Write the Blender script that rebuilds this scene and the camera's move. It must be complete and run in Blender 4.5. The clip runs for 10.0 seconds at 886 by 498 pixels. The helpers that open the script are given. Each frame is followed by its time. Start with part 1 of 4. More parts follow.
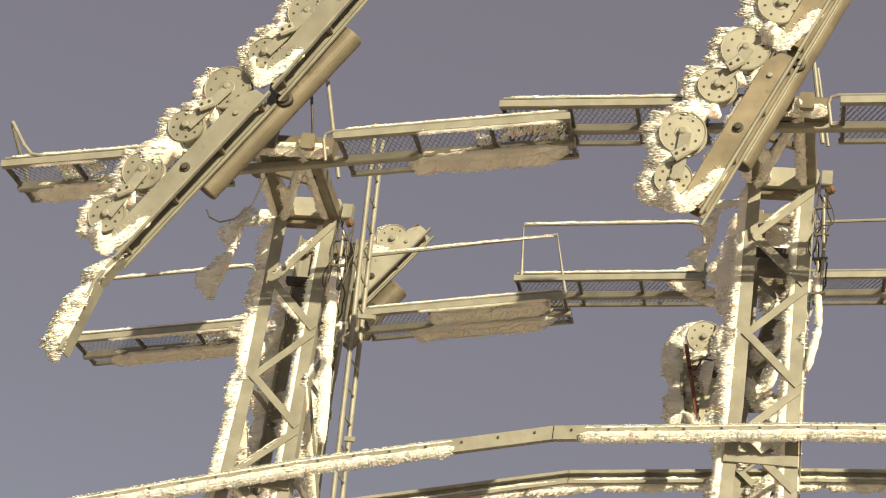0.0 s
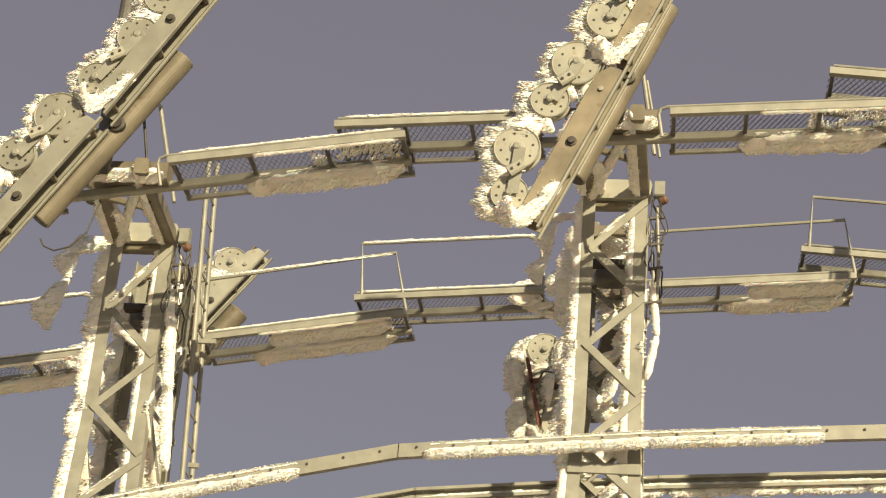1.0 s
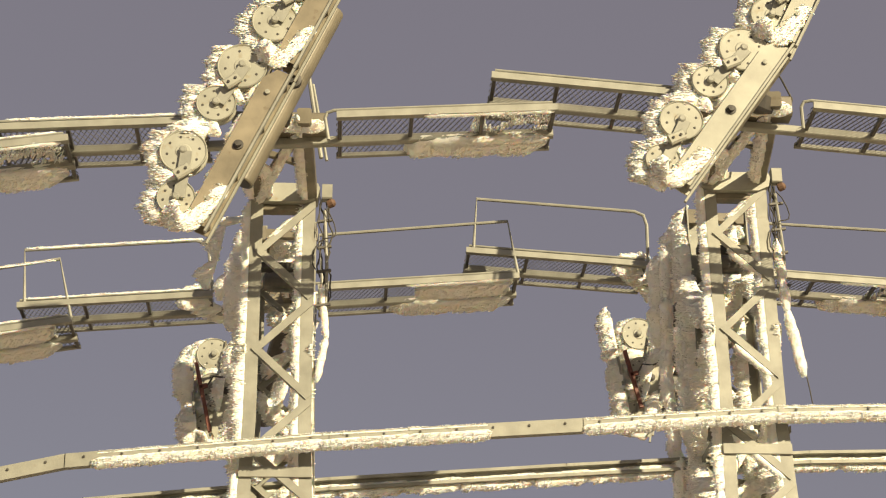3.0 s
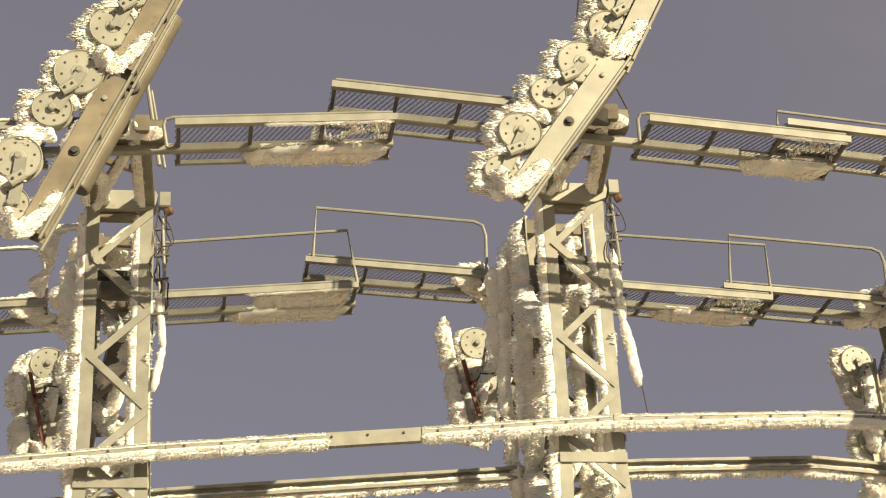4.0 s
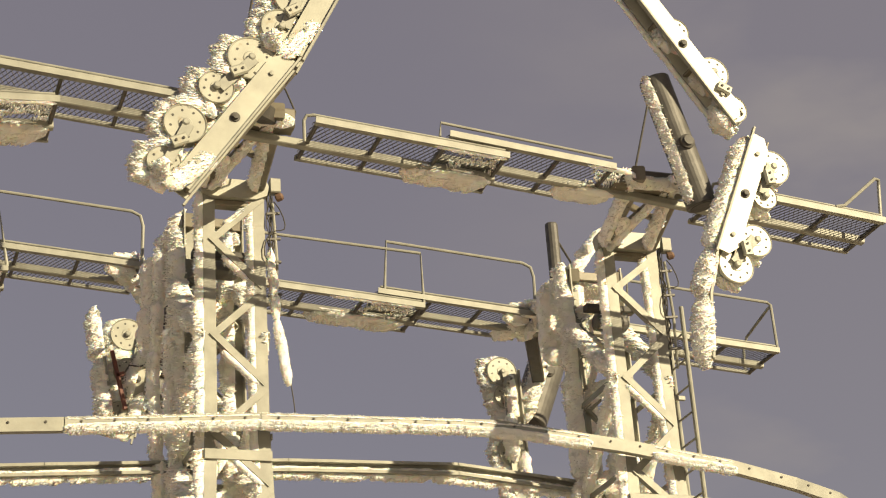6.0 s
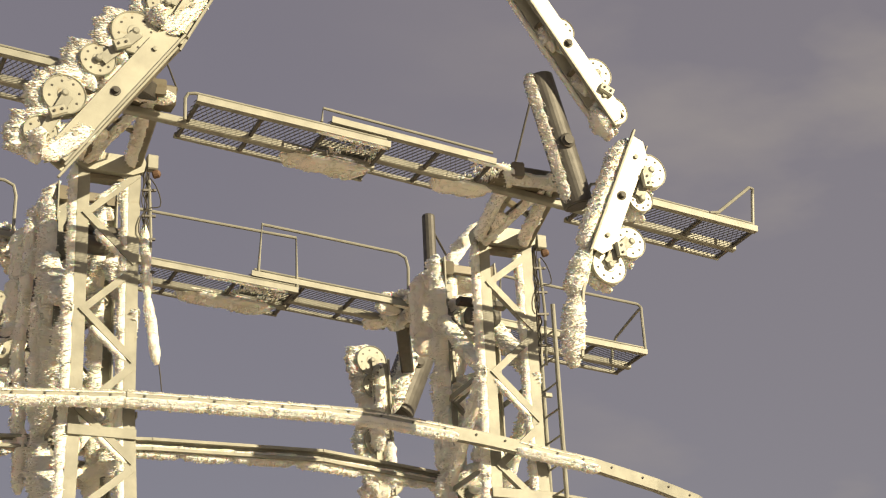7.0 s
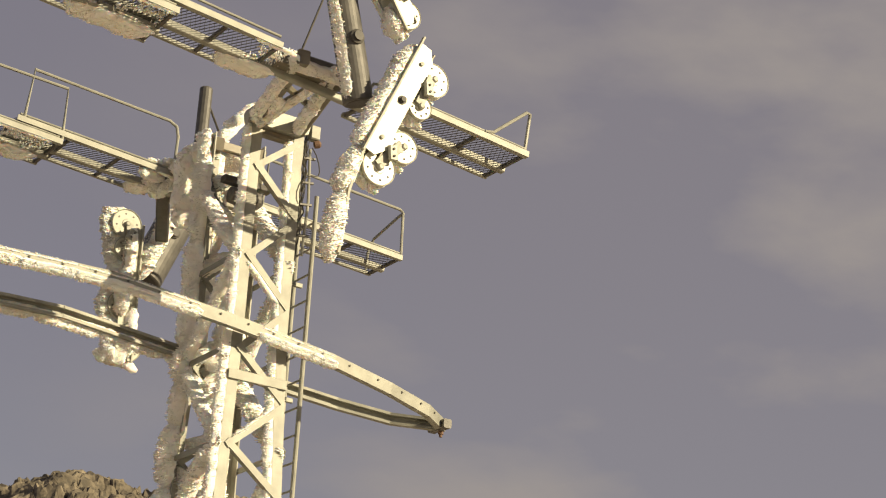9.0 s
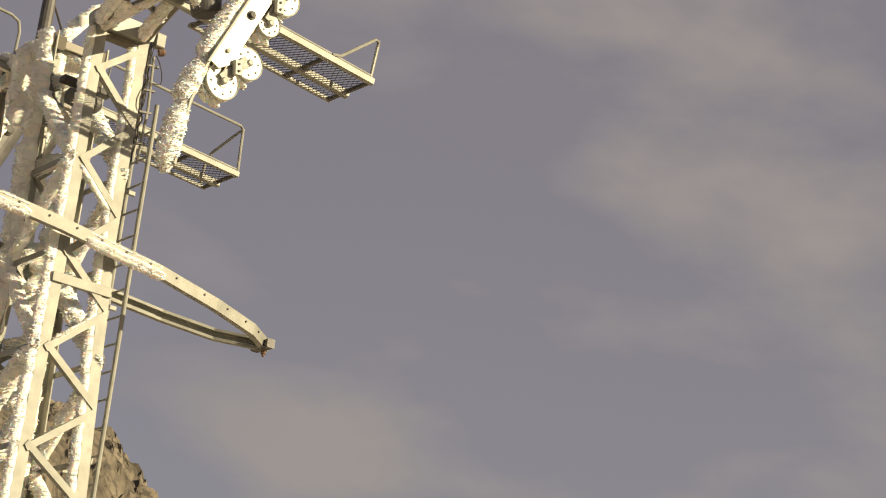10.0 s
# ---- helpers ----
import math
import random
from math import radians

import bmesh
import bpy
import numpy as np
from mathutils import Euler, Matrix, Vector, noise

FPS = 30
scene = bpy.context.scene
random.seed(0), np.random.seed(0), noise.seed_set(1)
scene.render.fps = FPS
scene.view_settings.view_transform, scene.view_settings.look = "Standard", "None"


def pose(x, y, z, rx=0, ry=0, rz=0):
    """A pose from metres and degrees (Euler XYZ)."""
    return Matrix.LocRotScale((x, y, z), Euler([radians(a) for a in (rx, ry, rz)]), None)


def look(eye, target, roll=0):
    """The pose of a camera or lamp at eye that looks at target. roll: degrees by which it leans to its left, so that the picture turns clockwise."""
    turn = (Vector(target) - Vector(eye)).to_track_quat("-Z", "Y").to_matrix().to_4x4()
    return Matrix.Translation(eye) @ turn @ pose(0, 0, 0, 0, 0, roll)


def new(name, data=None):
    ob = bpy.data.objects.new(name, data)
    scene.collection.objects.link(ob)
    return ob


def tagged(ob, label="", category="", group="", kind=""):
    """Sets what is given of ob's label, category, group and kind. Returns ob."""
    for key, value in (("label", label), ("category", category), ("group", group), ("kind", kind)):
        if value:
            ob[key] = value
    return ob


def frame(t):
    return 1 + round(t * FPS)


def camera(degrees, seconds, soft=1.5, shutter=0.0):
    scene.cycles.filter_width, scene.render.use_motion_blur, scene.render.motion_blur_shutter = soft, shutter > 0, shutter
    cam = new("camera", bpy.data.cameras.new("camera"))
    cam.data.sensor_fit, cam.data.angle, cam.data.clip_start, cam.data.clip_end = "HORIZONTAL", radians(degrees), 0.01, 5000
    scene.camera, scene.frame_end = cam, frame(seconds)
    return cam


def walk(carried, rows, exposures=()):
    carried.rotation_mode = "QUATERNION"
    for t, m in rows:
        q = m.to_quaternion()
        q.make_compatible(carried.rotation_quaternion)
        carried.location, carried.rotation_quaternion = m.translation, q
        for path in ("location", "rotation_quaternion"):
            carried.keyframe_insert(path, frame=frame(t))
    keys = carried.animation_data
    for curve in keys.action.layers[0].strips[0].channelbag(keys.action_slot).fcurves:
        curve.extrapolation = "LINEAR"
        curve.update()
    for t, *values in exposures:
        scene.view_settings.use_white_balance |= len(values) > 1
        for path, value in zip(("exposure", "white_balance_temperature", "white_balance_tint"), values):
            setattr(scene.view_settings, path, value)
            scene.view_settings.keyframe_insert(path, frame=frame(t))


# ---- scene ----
EYE = (0.0, 0.0, 1.6)
cam = camera(27.0, 10.0, soft=1.15)
# seconds, then the turn of the camera about x, y and z in degrees; it stands on one spot
TURNS = [
    (0.0, 113.770, -8.134, 9.679),
    (0.5, 114.241, -6.436, 7.692),
    (1.0, 114.783, -4.437, 5.845),
    (1.5, 115.121, -3.346, 3.694),
    (2.0, 115.316, -1.711, 1.297),
    (2.5, 115.239, -0.341, -0.834),
    (2.7, 115.214, 0.056, -1.750),
    (3.8, 115.298, 1.889, -6.942),
    (4.0, 115.365, 2.386, -7.812),
    (4.5, 115.500, 3.170, -10.069),
    (5.0, 115.467, 3.743, -12.860),
    (5.5, 115.144, 3.336, -15.946),
    (6.0, 114.746, 3.615, -18.940),
    (6.2, 114.590, 3.356, -20.213),
    (7.5, 113.677, 1.654, -25.645),
    (8.0, 112.776, 0.128, -28.217),
    (8.5, 111.897, -1.082, -30.711),
    (9.0, 110.890, -3.008, -33.845),
    (9.5, 109.982, -4.311, -36.824),
    (10.0, 109.107, -5.701, -40.299),
]
walk(cam, [(t, pose(*EYE, rx, ry, rz)) for t, rx, ry, rz in TURNS],
     exposures=[(0.0, 0.4, 8900, 5), (10.0, 0.4, 8900, 5)])

# ---- light ----
SUN_AZ, SUN_EL = radians(146), radians(23)   # compass bearing of the sun, y is north
to_sun = Vector((math.sin(SUN_AZ) * math.cos(SUN_EL), math.cos(SUN_AZ) * math.cos(SUN_EL), math.sin(SUN_EL)))
world = bpy.data.worlds.new("sky")
scene.world = world
world.use_nodes = True
wn, wl = world.node_tree.nodes, world.node_tree.links
wn.clear()
sky = wn.new("ShaderNodeTexSky")
sky.sky_type, sky.sun_disc = "NISHITA", False
sky.sun_elevation, sky.sun_rotation = SUN_EL, SUN_AZ
sky.altitude, sky.air_density, sky.dust_density, sky.ozone_density = 2500, 1.0, 2.5, 1.0
coord = wn.new("ShaderNodeTexCoord")
stretch = wn.new("ShaderNodeMapping")
stretch.inputs["Rotation"].default_value = (0.2, 0.5, 0.3)
stretch.inputs["Scale"].default_value = (2.2, 4.0, 7.0)
cloud = wn.new("ShaderNodeTexNoise")
cloud.inputs["Scale"].default_value, cloud.inputs["Detail"].default_value = 1.6, 6
ramp = wn.new("ShaderNodeValToRGB")
ramp.color_ramp.elements[0].position, ramp.color_ramp.elements[1].position = 0.45, 0.64
ramp.color_ramp.elements[1].color = (0.9, 0.9, 0.9, 1)
mix = wn.new("ShaderNodeMix")
mix.data_type = "RGBA"
mix.inputs["B"].default_value = (2.5, 2.5, 3.05, 1)
back = wn.new("ShaderNodeBackground")
back.inputs["Strength"].default_value = 0.094
out = wn.new("ShaderNodeOutputWorld")
wl.new(coord.outputs["Generated"], stretch.inputs["Vector"])
wl.new(stretch.outputs["Vector"], cloud.inputs["Vector"])
wl.new(cloud.outputs["Fac"], ramp.inputs["Fac"])
east = wn.new("ShaderNodeSeparateXYZ")
wl.new(coord.outputs["Generated"], east.inputs["Vector"])
where = wn.new("ShaderNodeMapRange")
where.interpolation_type = "SMOOTHSTEP"
where.inputs["From Min"].default_value, where.inputs["From Max"].default_value = 0.25, 0.6
wl.new(east.outputs["X"], where.inputs["Value"])
ramp.color_ramp.elements[0].color = (0.15, 0.15, 0.15, 1)
amount = wn.new("ShaderNodeMath")
amount.operation = "MULTIPLY"
wl.new(ramp.outputs["Color"], amount.inputs[0])
wl.new(where.outputs["Result"], amount.inputs[1])
wl.new(amount.outputs["Value"], mix.inputs["Factor"])
veil = wn.new("ShaderNodeMix")   # thin high haze over the clear sky
veil.data_type = "RGBA"
veil.inputs["Factor"].default_value = 0.75
veil.inputs["B"].default_value = (1.7, 1.62, 2.4, 1)
wl.new(sky.outputs["Color"], veil.inputs["A"])
wl.new(veil.outputs["Result"], mix.inputs["A"])
wl.new(mix.outputs["Result"], back.inputs["Color"])
wl.new(back.outputs["Background"], out.inputs["Surface"])
sun = new("sun", bpy.data.lights.new("sun", "SUN"))
sun.data.energy, sun.data.angle, sun.data.color = 5.0, radians(0.5), (1.0, 0.93, 0.80)
sun.matrix_world = look(to_sun * 50, (0, 0, 0))


# ---- materials ----
COMB = Vector((-0.86, -0.32, -0.40)).normalized()   # the way the rime feathers point
def material(name, color, rough=0.6, metal=0.0, vary=0.25, scale=6.0, bump=0.15, fine=60.0, dirt=None, dirt_at=0.62, sss=0.0):
    m = bpy.data.materials.new(name)
    m.use_nodes = True
    n, l = m.node_tree.nodes, m.node_tree.links
    b = n["Principled BSDF"]
    b.inputs["Metallic"].default_value = metal
    tc = n.new("ShaderNodeTexCoord")
    big, small = n.new("ShaderNodeTexNoise"), n.new("ShaderNodeTexNoise")
    big.inputs["Scale"].default_value, big.inputs["Detail"].default_value = scale, 6
    small.inputs["Scale"].default_value, small.inputs["Detail"].default_value = fine, 4
    for t in (big, small):
        l.new(tc.outputs["Object"], t.inputs["Vector"])
    tone = n.new("ShaderNodeValToRGB")
    tone.color_ramp.elements[0].position, tone.color_ramp.elements[1].position = 0.3, 0.7
    tone.color_ramp.elements[0].color = (*[c * (1 - vary) for c in color], 1)
    tone.color_ramp.elements[1].color = (*[min(1, c * (1 + vary)) for c in color], 1)
    l.new(big.outputs["Fac"], tone.inputs["Fac"])
    last = tone.outputs["Color"]
    if dirt:
        spots = n.new("ShaderNodeValToRGB")
        spots.color_ramp.elements[0].position, spots.color_ramp.elements[1].position = dirt_at, dirt_at + 0.1
        blot = n.new("ShaderNodeTexNoise")
        blot.inputs["Scale"].default_value, blot.inputs["Detail"].default_value = scale * 2.3, 8
        l.new(tc.outputs["Object"], blot.inputs["Vector"])
        l.new(blot.outputs["Fac"], spots.inputs["Fac"])
        mx = n.new("ShaderNodeMix")
        mx.data_type = "RGBA"
        mx.inputs["B"].default_value = (*dirt, 1)
        l.new(spots.outputs["Color"], mx.inputs["Factor"])
        l.new(last, mx.inputs["A"])
        last = mx.outputs["Result"]
    l.new(last, b.inputs["Base Color"])
    rr = n.new("ShaderNodeMapRange")
    rr.inputs["To Min"].default_value, rr.inputs["To Max"].default_value = max(0.05, rough - 0.15), min(1, rough + 0.15)
    l.new(small.outputs["Fac"], rr.inputs["Value"])
    l.new(rr.outputs["Result"], b.inputs["Roughness"])
    bp = n.new("ShaderNodeBump")
    bp.inputs["Strength"].default_value, bp.inputs["Distance"].default_value = bump, 0.01
    l.new(small.outputs["Fac"], bp.inputs["Height"])
    l.new(bp.outputs["Normal"], b.inputs["Normal"])
    if sss:
        b.inputs["Subsurface Weight"].default_value = sss
        # streaks combed along the wind
        turn_in, squeeze = n.new("ShaderNodeMapping"), n.new("ShaderNodeMapping")
        turn_in.inputs["Rotation"].default_value = COMB.rotation_difference(Vector((1, 0, 0))).to_euler()
        squeeze.inputs["Scale"].default_value = (6, 34, 34)
        streak, comb = n.new("ShaderNodeTexNoise"), n.new("ShaderNodeBump")
        streak.inputs["Scale"].default_value, streak.inputs["Detail"].default_value = 1.0, 4
        comb.inputs["Strength"].default_value, comb.inputs["Distance"].default_value = 0.35, 0.02
        l.new(tc.outputs["Object"], turn_in.inputs["Vector"])
        l.new(turn_in.outputs["Vector"], squeeze.inputs["Vector"])
        l.new(squeeze.outputs["Vector"], streak.inputs["Vector"])
        l.new(streak.outputs["Fac"], comb.inputs["Height"])
        l.new(comb.outputs["Normal"], bp.inputs["Normal"])
        b.inputs["Subsurface Radius"].default_value = (0.20, 0.14, 0.10)
        b.inputs["Subsurface Scale"].default_value = 0.08
    return m


STEEL = material("galvanised_steel", (0.275, 0.275, 0.235), 0.55, 0.15, 0.18, 5, 0.12, 90, (0.26, 0.25, 0.21))
# first battery's plate: darker tone paints in the weak, grazing sun
PLATE_DIM = material("shaded_plate", (0.25, 0.25, 0.21), 0.5, 0.1, 0.16, 4, 0.1, 70, (0.19, 0.17, 0.13))
# last battery's plate: lighter tone paints in the full sun on it
PLATE_LIT = material("sunlit_plate", (0.55, 0.55, 0.47), 0.45, 0.1, 0.12, 4, 0.08, 70, (0.45, 0.43, 0.36), 0.68)
# brown stain, with the tone also lowered for grazing sun
BROWN = material("brown_stained_plate", (0.22, 0.19, 0.135), 0.5, 0.1, 0.3, 4, 0.1, 70, (0.15, 0.115, 0.075))
PLATE = material("painted_plate", (0.34, 0.34, 0.285), 0.5, 0.1, 0.16, 4, 0.1, 70, (0.30, 0.27, 0.20))
DARK = material("dark_steel", (0.055, 0.05, 0.043), 0.6, 0.1, 0.3, 8, 0.15, 80)
GRATE = material("grating_steel", (0.10, 0.095, 0.085), 0.55, 0.2, 0.25, 8, 0.1, 80)
TUBE = material("weathered_tube", (0.17, 0.15, 0.11), 0.5, 0.1, 0.25, 4, 0.1, 60, (0.12, 0.095, 0.065))
RIME = material("rime_frost", (0.95, 0.90, 0.82), 0.9, 0.0, 0.04, 9, 0.35, 60, sss=0.75)
RED = material("red_paint", (0.15, 0.05, 0.035), 0.5, 0.0, 0.3, 10, 0.1, 60)
RUST = material("rusty_brown_steel", (0.15, 0.085, 0.055), 0.7, 0.1, 0.3, 10, 0.2, 60)
RUBBER = material("black_rubber", (0.03, 0.03, 0.03), 0.7, 0.0, 0.3, 10, 0.1, 60)
ROCK = material("brown_rock", (0.15, 0.125, 0.09), 0.9, 0.0, 0.5, 2.5, 1.0, 14, (0.07, 0.06, 0.045), 0.5)
GROUND = material("stony_ground", (0.23, 0.165, 0.11), 0.95, 0.0, 0.35, 0.4, 0.8, 6, (0.85, 0.81, 0.75), 0.495)


# ---- shapes ----
class Shape:
    """Vertices and faces that become one mesh."""

    def __init__(self):
        self.v, self.f = [], []

    def loft(self, rings, close=True):
        k, n = len(self.v), len(rings[0])
        for r in rings:
            self.v.extend([tuple(p) for p in r])
        for i in range(len(rings) - 1):
            for j in range(n):
                a, b = k + i * n + j, k + i * n + (j + 1) % n
                self.f.append((a, b, b + n, a + n))
        if close:
            self.f.append(tuple(k + j for j in reversed(range(n))))
            self.f.append(tuple(k + (len(rings) - 1) * n + j for j in range(n)))
        return self

    def beam(self, a, b, w, h, side=None, bevel=0.12):
        """A bar from a to b with rounded corners, w wide along side and h across it."""
        a, b = Vector(a), Vector(b)
        d = (b - a).normalized()
        s = Vector(side) if side else (Vector((0, 1, 0)) if abs(d.y) < 0.9 else Vector((1, 0, 0)))
        s = (s - d * s.dot(d)).normalized()
        t = d.cross(s)
        c = min(w, h) * bevel
        x, y = w / 2, h / 2
        prof = [(x - c, -y), (x, -y + c), (x, y - c), (x - c, y), (-x + c, y), (-x, y - c), (-x, -y + c), (-x + c, -y)]
        return self.loft([[p + s * u + t * q for u, q in prof] for p in (a, b)])

    def angle(self, a, b, w, th, s, t):
        """An L-profile from a to b, its corner on the line, its legs along s and t."""
        s, t = Vector(s), Vector(t)
        prof = [(0, 0), (w, 0), (w, th), (th, th), (th, w), (0, w)]
        if (Vector(b) - Vector(a)).dot(s.cross(t)) < 0:
            prof.reverse()
        return self.loft([[Vector(p) + s * u + t * q for u, q in prof] for p in (a, b)])

    def rod(self, pts, r, seg=8, close=True):
        """A round tube along points; r is one radius or one for each point."""
        pts = [Vector(p) for p in pts]
        rs = r if isinstance(r, (list, tuple)) else [r] * len(pts)
        rings, s = [], None
        for i, p in enumerate(pts):
            d = (pts[min(i + 1, len(pts) - 1)] - pts[max(i - 1, 0)]).normalized()
            s = s if s else (Vector((0, 1, 0)) if abs(d.y) < 0.9 else Vector((1, 0, 0)))
            s = (s - d * s.dot(d)).normalized()
            t = d.cross(s)
            rings.append([p + (s * math.cos(2 * math.pi * j / seg) + t * math.sin(2 * math.pi * j / seg)) * rs[i] for j in range(seg)])
        return self.loft(rings, close)

    def turn(self, at, axis, prof, seg=28):
        """A turned body: prof holds (radius, place along the axis)."""
        at, d = Vector(at), Vector(axis).normalized()
        s = d.orthogonal().normalized()
        t = d.cross(s)
        return self.loft([[at + d * h + (s * math.cos(2 * math.pi * j / seg) + t * math.sin(2 * math.pi * j / seg)) * max(r, 0.0005) for j in range(seg)] for r, h in prof])

    def slab(self, outline, y0, y1):
        """A plate: an outline of (x, z), counter-clockwise seen from -y, from y0 to y1."""
        return self.loft([[(x, y, z) for x, z in outline] for y in (y0, y1)])


def part(name, shape, mat, parent=None, label="", smooth=False):
    me = bpy.data.meshes.new(name)
    me.from_pydata(shape.v, [], shape.f)
    if smooth:
        me.shade_smooth()
    me.materials.append(mat)
    ob = new(name, me)
    ob.parent = parent
    if label:
        tagged(ob, label)
    return ob


def thing(name, m, label, category, group="", kind=""):
    ob = new(name)
    ob.empty_display_size = 0.2
    ob.matrix_basis = m
    return tagged(ob, label, category, group, kind)


WIND = Vector((-0.93, -0.30, -0.16)).normalized()   # the side towards which the rime has grown
rnd = random.Random(7)


def feather(s, p, d, length, r):
    """One rime feather: a flattened tapering lobe."""
    d = d.normalized()
    a = d.orthogonal().normalized()
    b = d.cross(a)
    t = rnd.uniform(0, 6.28)
    k = len(s.v)
    m = p + d * length * 0.6
    for q in range(3):
        u = t + q * 2.0944
        o = a * (math.cos(u) * r) + b * (math.sin(u) * r * 0.65)
        s.v.append(tuple(p + o * 0.8))
        s.v.append(tuple(m + o))
    s.v.append(tuple(p + d * length))
    for q in range(3):
        e, f = k + 2 * q, k + 2 * ((q + 1) % 3)
        s.f.extend([(e, f, f + 1, e + 1), (e + 1, f + 1, k + 6)])


def rime(s, a, b, width, depth, grow=None, dens=1.0, needle=1.0, lump=6.0, rough=1.0):
    """A crust of rime along the line a-b, grown towards grow, combed into lumps and set with fine needles."""
    a, b = Vector(a), Vector(b)
    g = (grow or WIND).normalized()
    ax = b - a
    L = ax.length
    if L < 0.02:
        return
    ax.normalize()
    g2 = g - ax * g.dot(ax) * 0.8
    g2.normalize()
    w = ax.cross(g2).normalized()
    nu, nv = max(4, int(L / 0.02)), 9
    lean = 0.6 * g.dot(ax) * depth
    rows = []
    for i in range(nu + 1):
        u = i / nu
        c = a + (b - a) * u
        ends = min(1.0, (min(u, 1 - u) * L + 0.012) / (0.9 * depth + 0.04)) ** 0.8
        ring = []
        for j in range(nv):
            v = -1 + 2 * j / (nv - 1)
            q = c + w * v * width / 2
            h = (noise.noise(q * lump) * 0.34 + noise.noise(q * lump * 2.7) * 0.07) * rough
            comb = abs(noise.noise(Vector((u * L * 22 + v * 1.5, v * 2.2, a.x + a.z)))) * 0.12
            f = max(0.0, 1 - v * v) ** 0.45 * depth * ends * max(0.2, 0.84 + h + comb)
            wob = (0.25 + 0.75 * ends) * (1 + 0.22 * noise.noise(q * lump * 2 + Vector((9, 3, 1))))
            ring.append(c + w * v * width / 2 * wob + g2 * max(f, -0.004) + ax * lean * f / max(depth, 0.01))
        ring.append(c - g2 * 0.012)
        rows.append(ring)
    s.loft(rows)
    for _ in range(int(L * (width + depth) * 1350 * dens)):
        i, j = rnd.randrange(nu), rnd.choice((0, 0, 1, 1, 2, 3, 4, 5, 6, 6, 7, 7))
        p = rows[i][j].lerp(rows[i + 1][j + 1], rnd.random())
        v = -1 + 2 * (j + 0.5) / (nv - 1)
        sway = 0.16 * noise.noise(p * 4.0)
        d = g2 + ax * (g.dot(ax) * 0.8 + sway) + w * v * 0.30 + COMB * 0.8 + Vector((rnd.gauss(0, .05), rnd.gauss(0, .05), rnd.gauss(0, .05)))
        clump = 0.9 + 0.55 * noise.noise(p * lump * 1.6 + Vector((3, 7, 1)))
        ln = (0.03 + needle * min(depth, 0.2) * 0.55 * rnd.random()) * clump
        d.normalize()
        feather(s, p - d * ln * 0.4, d, ln, 0.003 + min(0.08, ln) * rnd.uniform(0.08, 0.13))


# ---- ground and rocks ----
def ground_height(x, y):
    r = math.hypot(x, y)
    h = 0.25 * noise.noise(Vector((x * 0.12, y * 0.12, 0))) + 0.1 * noise.noise(Vector((x * 0.5, y * 0.5, 3)))
    far = max(0.0, r - 25)
    return h * min(1, r / 4) - 0.02 * far ** 1.25


def ground():
    s = Shape()
    radii = [0.0] + [1.5 * 1.16 ** i for i in range(54)]
    n = 72
    rows = []
    for r in radii:
        rows.append([(r * math.cos(2 * math.pi * j / n), r * math.sin(2 * math.pi * j / n), ground_height(r * math.cos(2 * math.pi * j / n), r * math.sin(2 * math.pi * j / n))) for j in range(n)])
    s.loft(rows, close=False)
    ob = part("ground", s, GROUND, None, "", True)
    tagged(ob, "stony brown mountain ground with wind-blown snow patches", "ground", kind="structure")


ground()


def outcrop():
    """The craggy summit behind the last tower."""
    s = Shape()
    nx, ny = 330, 150
    x0, x1, y0, y1 = 6.0, 22.0, 27.0, 41.0
    rows = []
    for j in range(ny + 1):
        ring = []
        for i in range(nx + 1):
            x, y = x0 + (x1 - x0) * i / nx, y0 + (y1 - y0) * j / ny
            cx, cy = (x - 14.6) / 4.6, (y - 33.5) / 6.0
            base = 10.6 * max(0.0, 1 - (abs(cx) ** 6 + abs(cy) ** 2.4)) ** 0.5
            q = Vector((x * 0.9, y * 0.9, base * 0.5))
            crag = abs(noise.noise(q * 0.5)) * 0.7 + abs(noise.noise(q * 1.7)) * 0.35 + noise.noise(q * 4) * 0.16 + noise.noise(q * 9) * 0.10 + abs(noise.noise(Vector((x * 6, y * 6, base * 9)))) * 0.12
            ledge = (math.floor((base + crag + x * 0.25) * 3.5) / 3.5 - (base + crag + x * 0.25)) * 0.15
            ring.append((x + 0.25 * noise.noise(q * 3), y, base + (crag - 0.5) * min(1, base) + ledge * min(1, base) - 0.6))
        rows.append(ring)
    for r in rows:
        s.v.extend(r)
    for j in range(ny):
        for i in range(nx):
            a = j * (nx + 1) + i
            s.f.append((a, a + 1, a + nx + 2, a + nx + 1))
    ob = part("rock_outcrop", s, ROCK)
    tagged(ob, "craggy brown rock summit behind the lift towers", "rock", kind="structure")


outcrop()

# ---- the lift towers ----
FRONT, REAR = 15.95, 16.95
# place along the row, height of the near and far walkway, slope of each walkway
TOWERS = [(-5.18, 8.87, 8.805, 8.4, 9.7), (-0.58, 9.505, 9.64, 3.6, 4.6), (3.83, 9.77, 9.97, -4.9, -4.0), (8.1, 9.51, 9.74, -5.7, -4.3)]


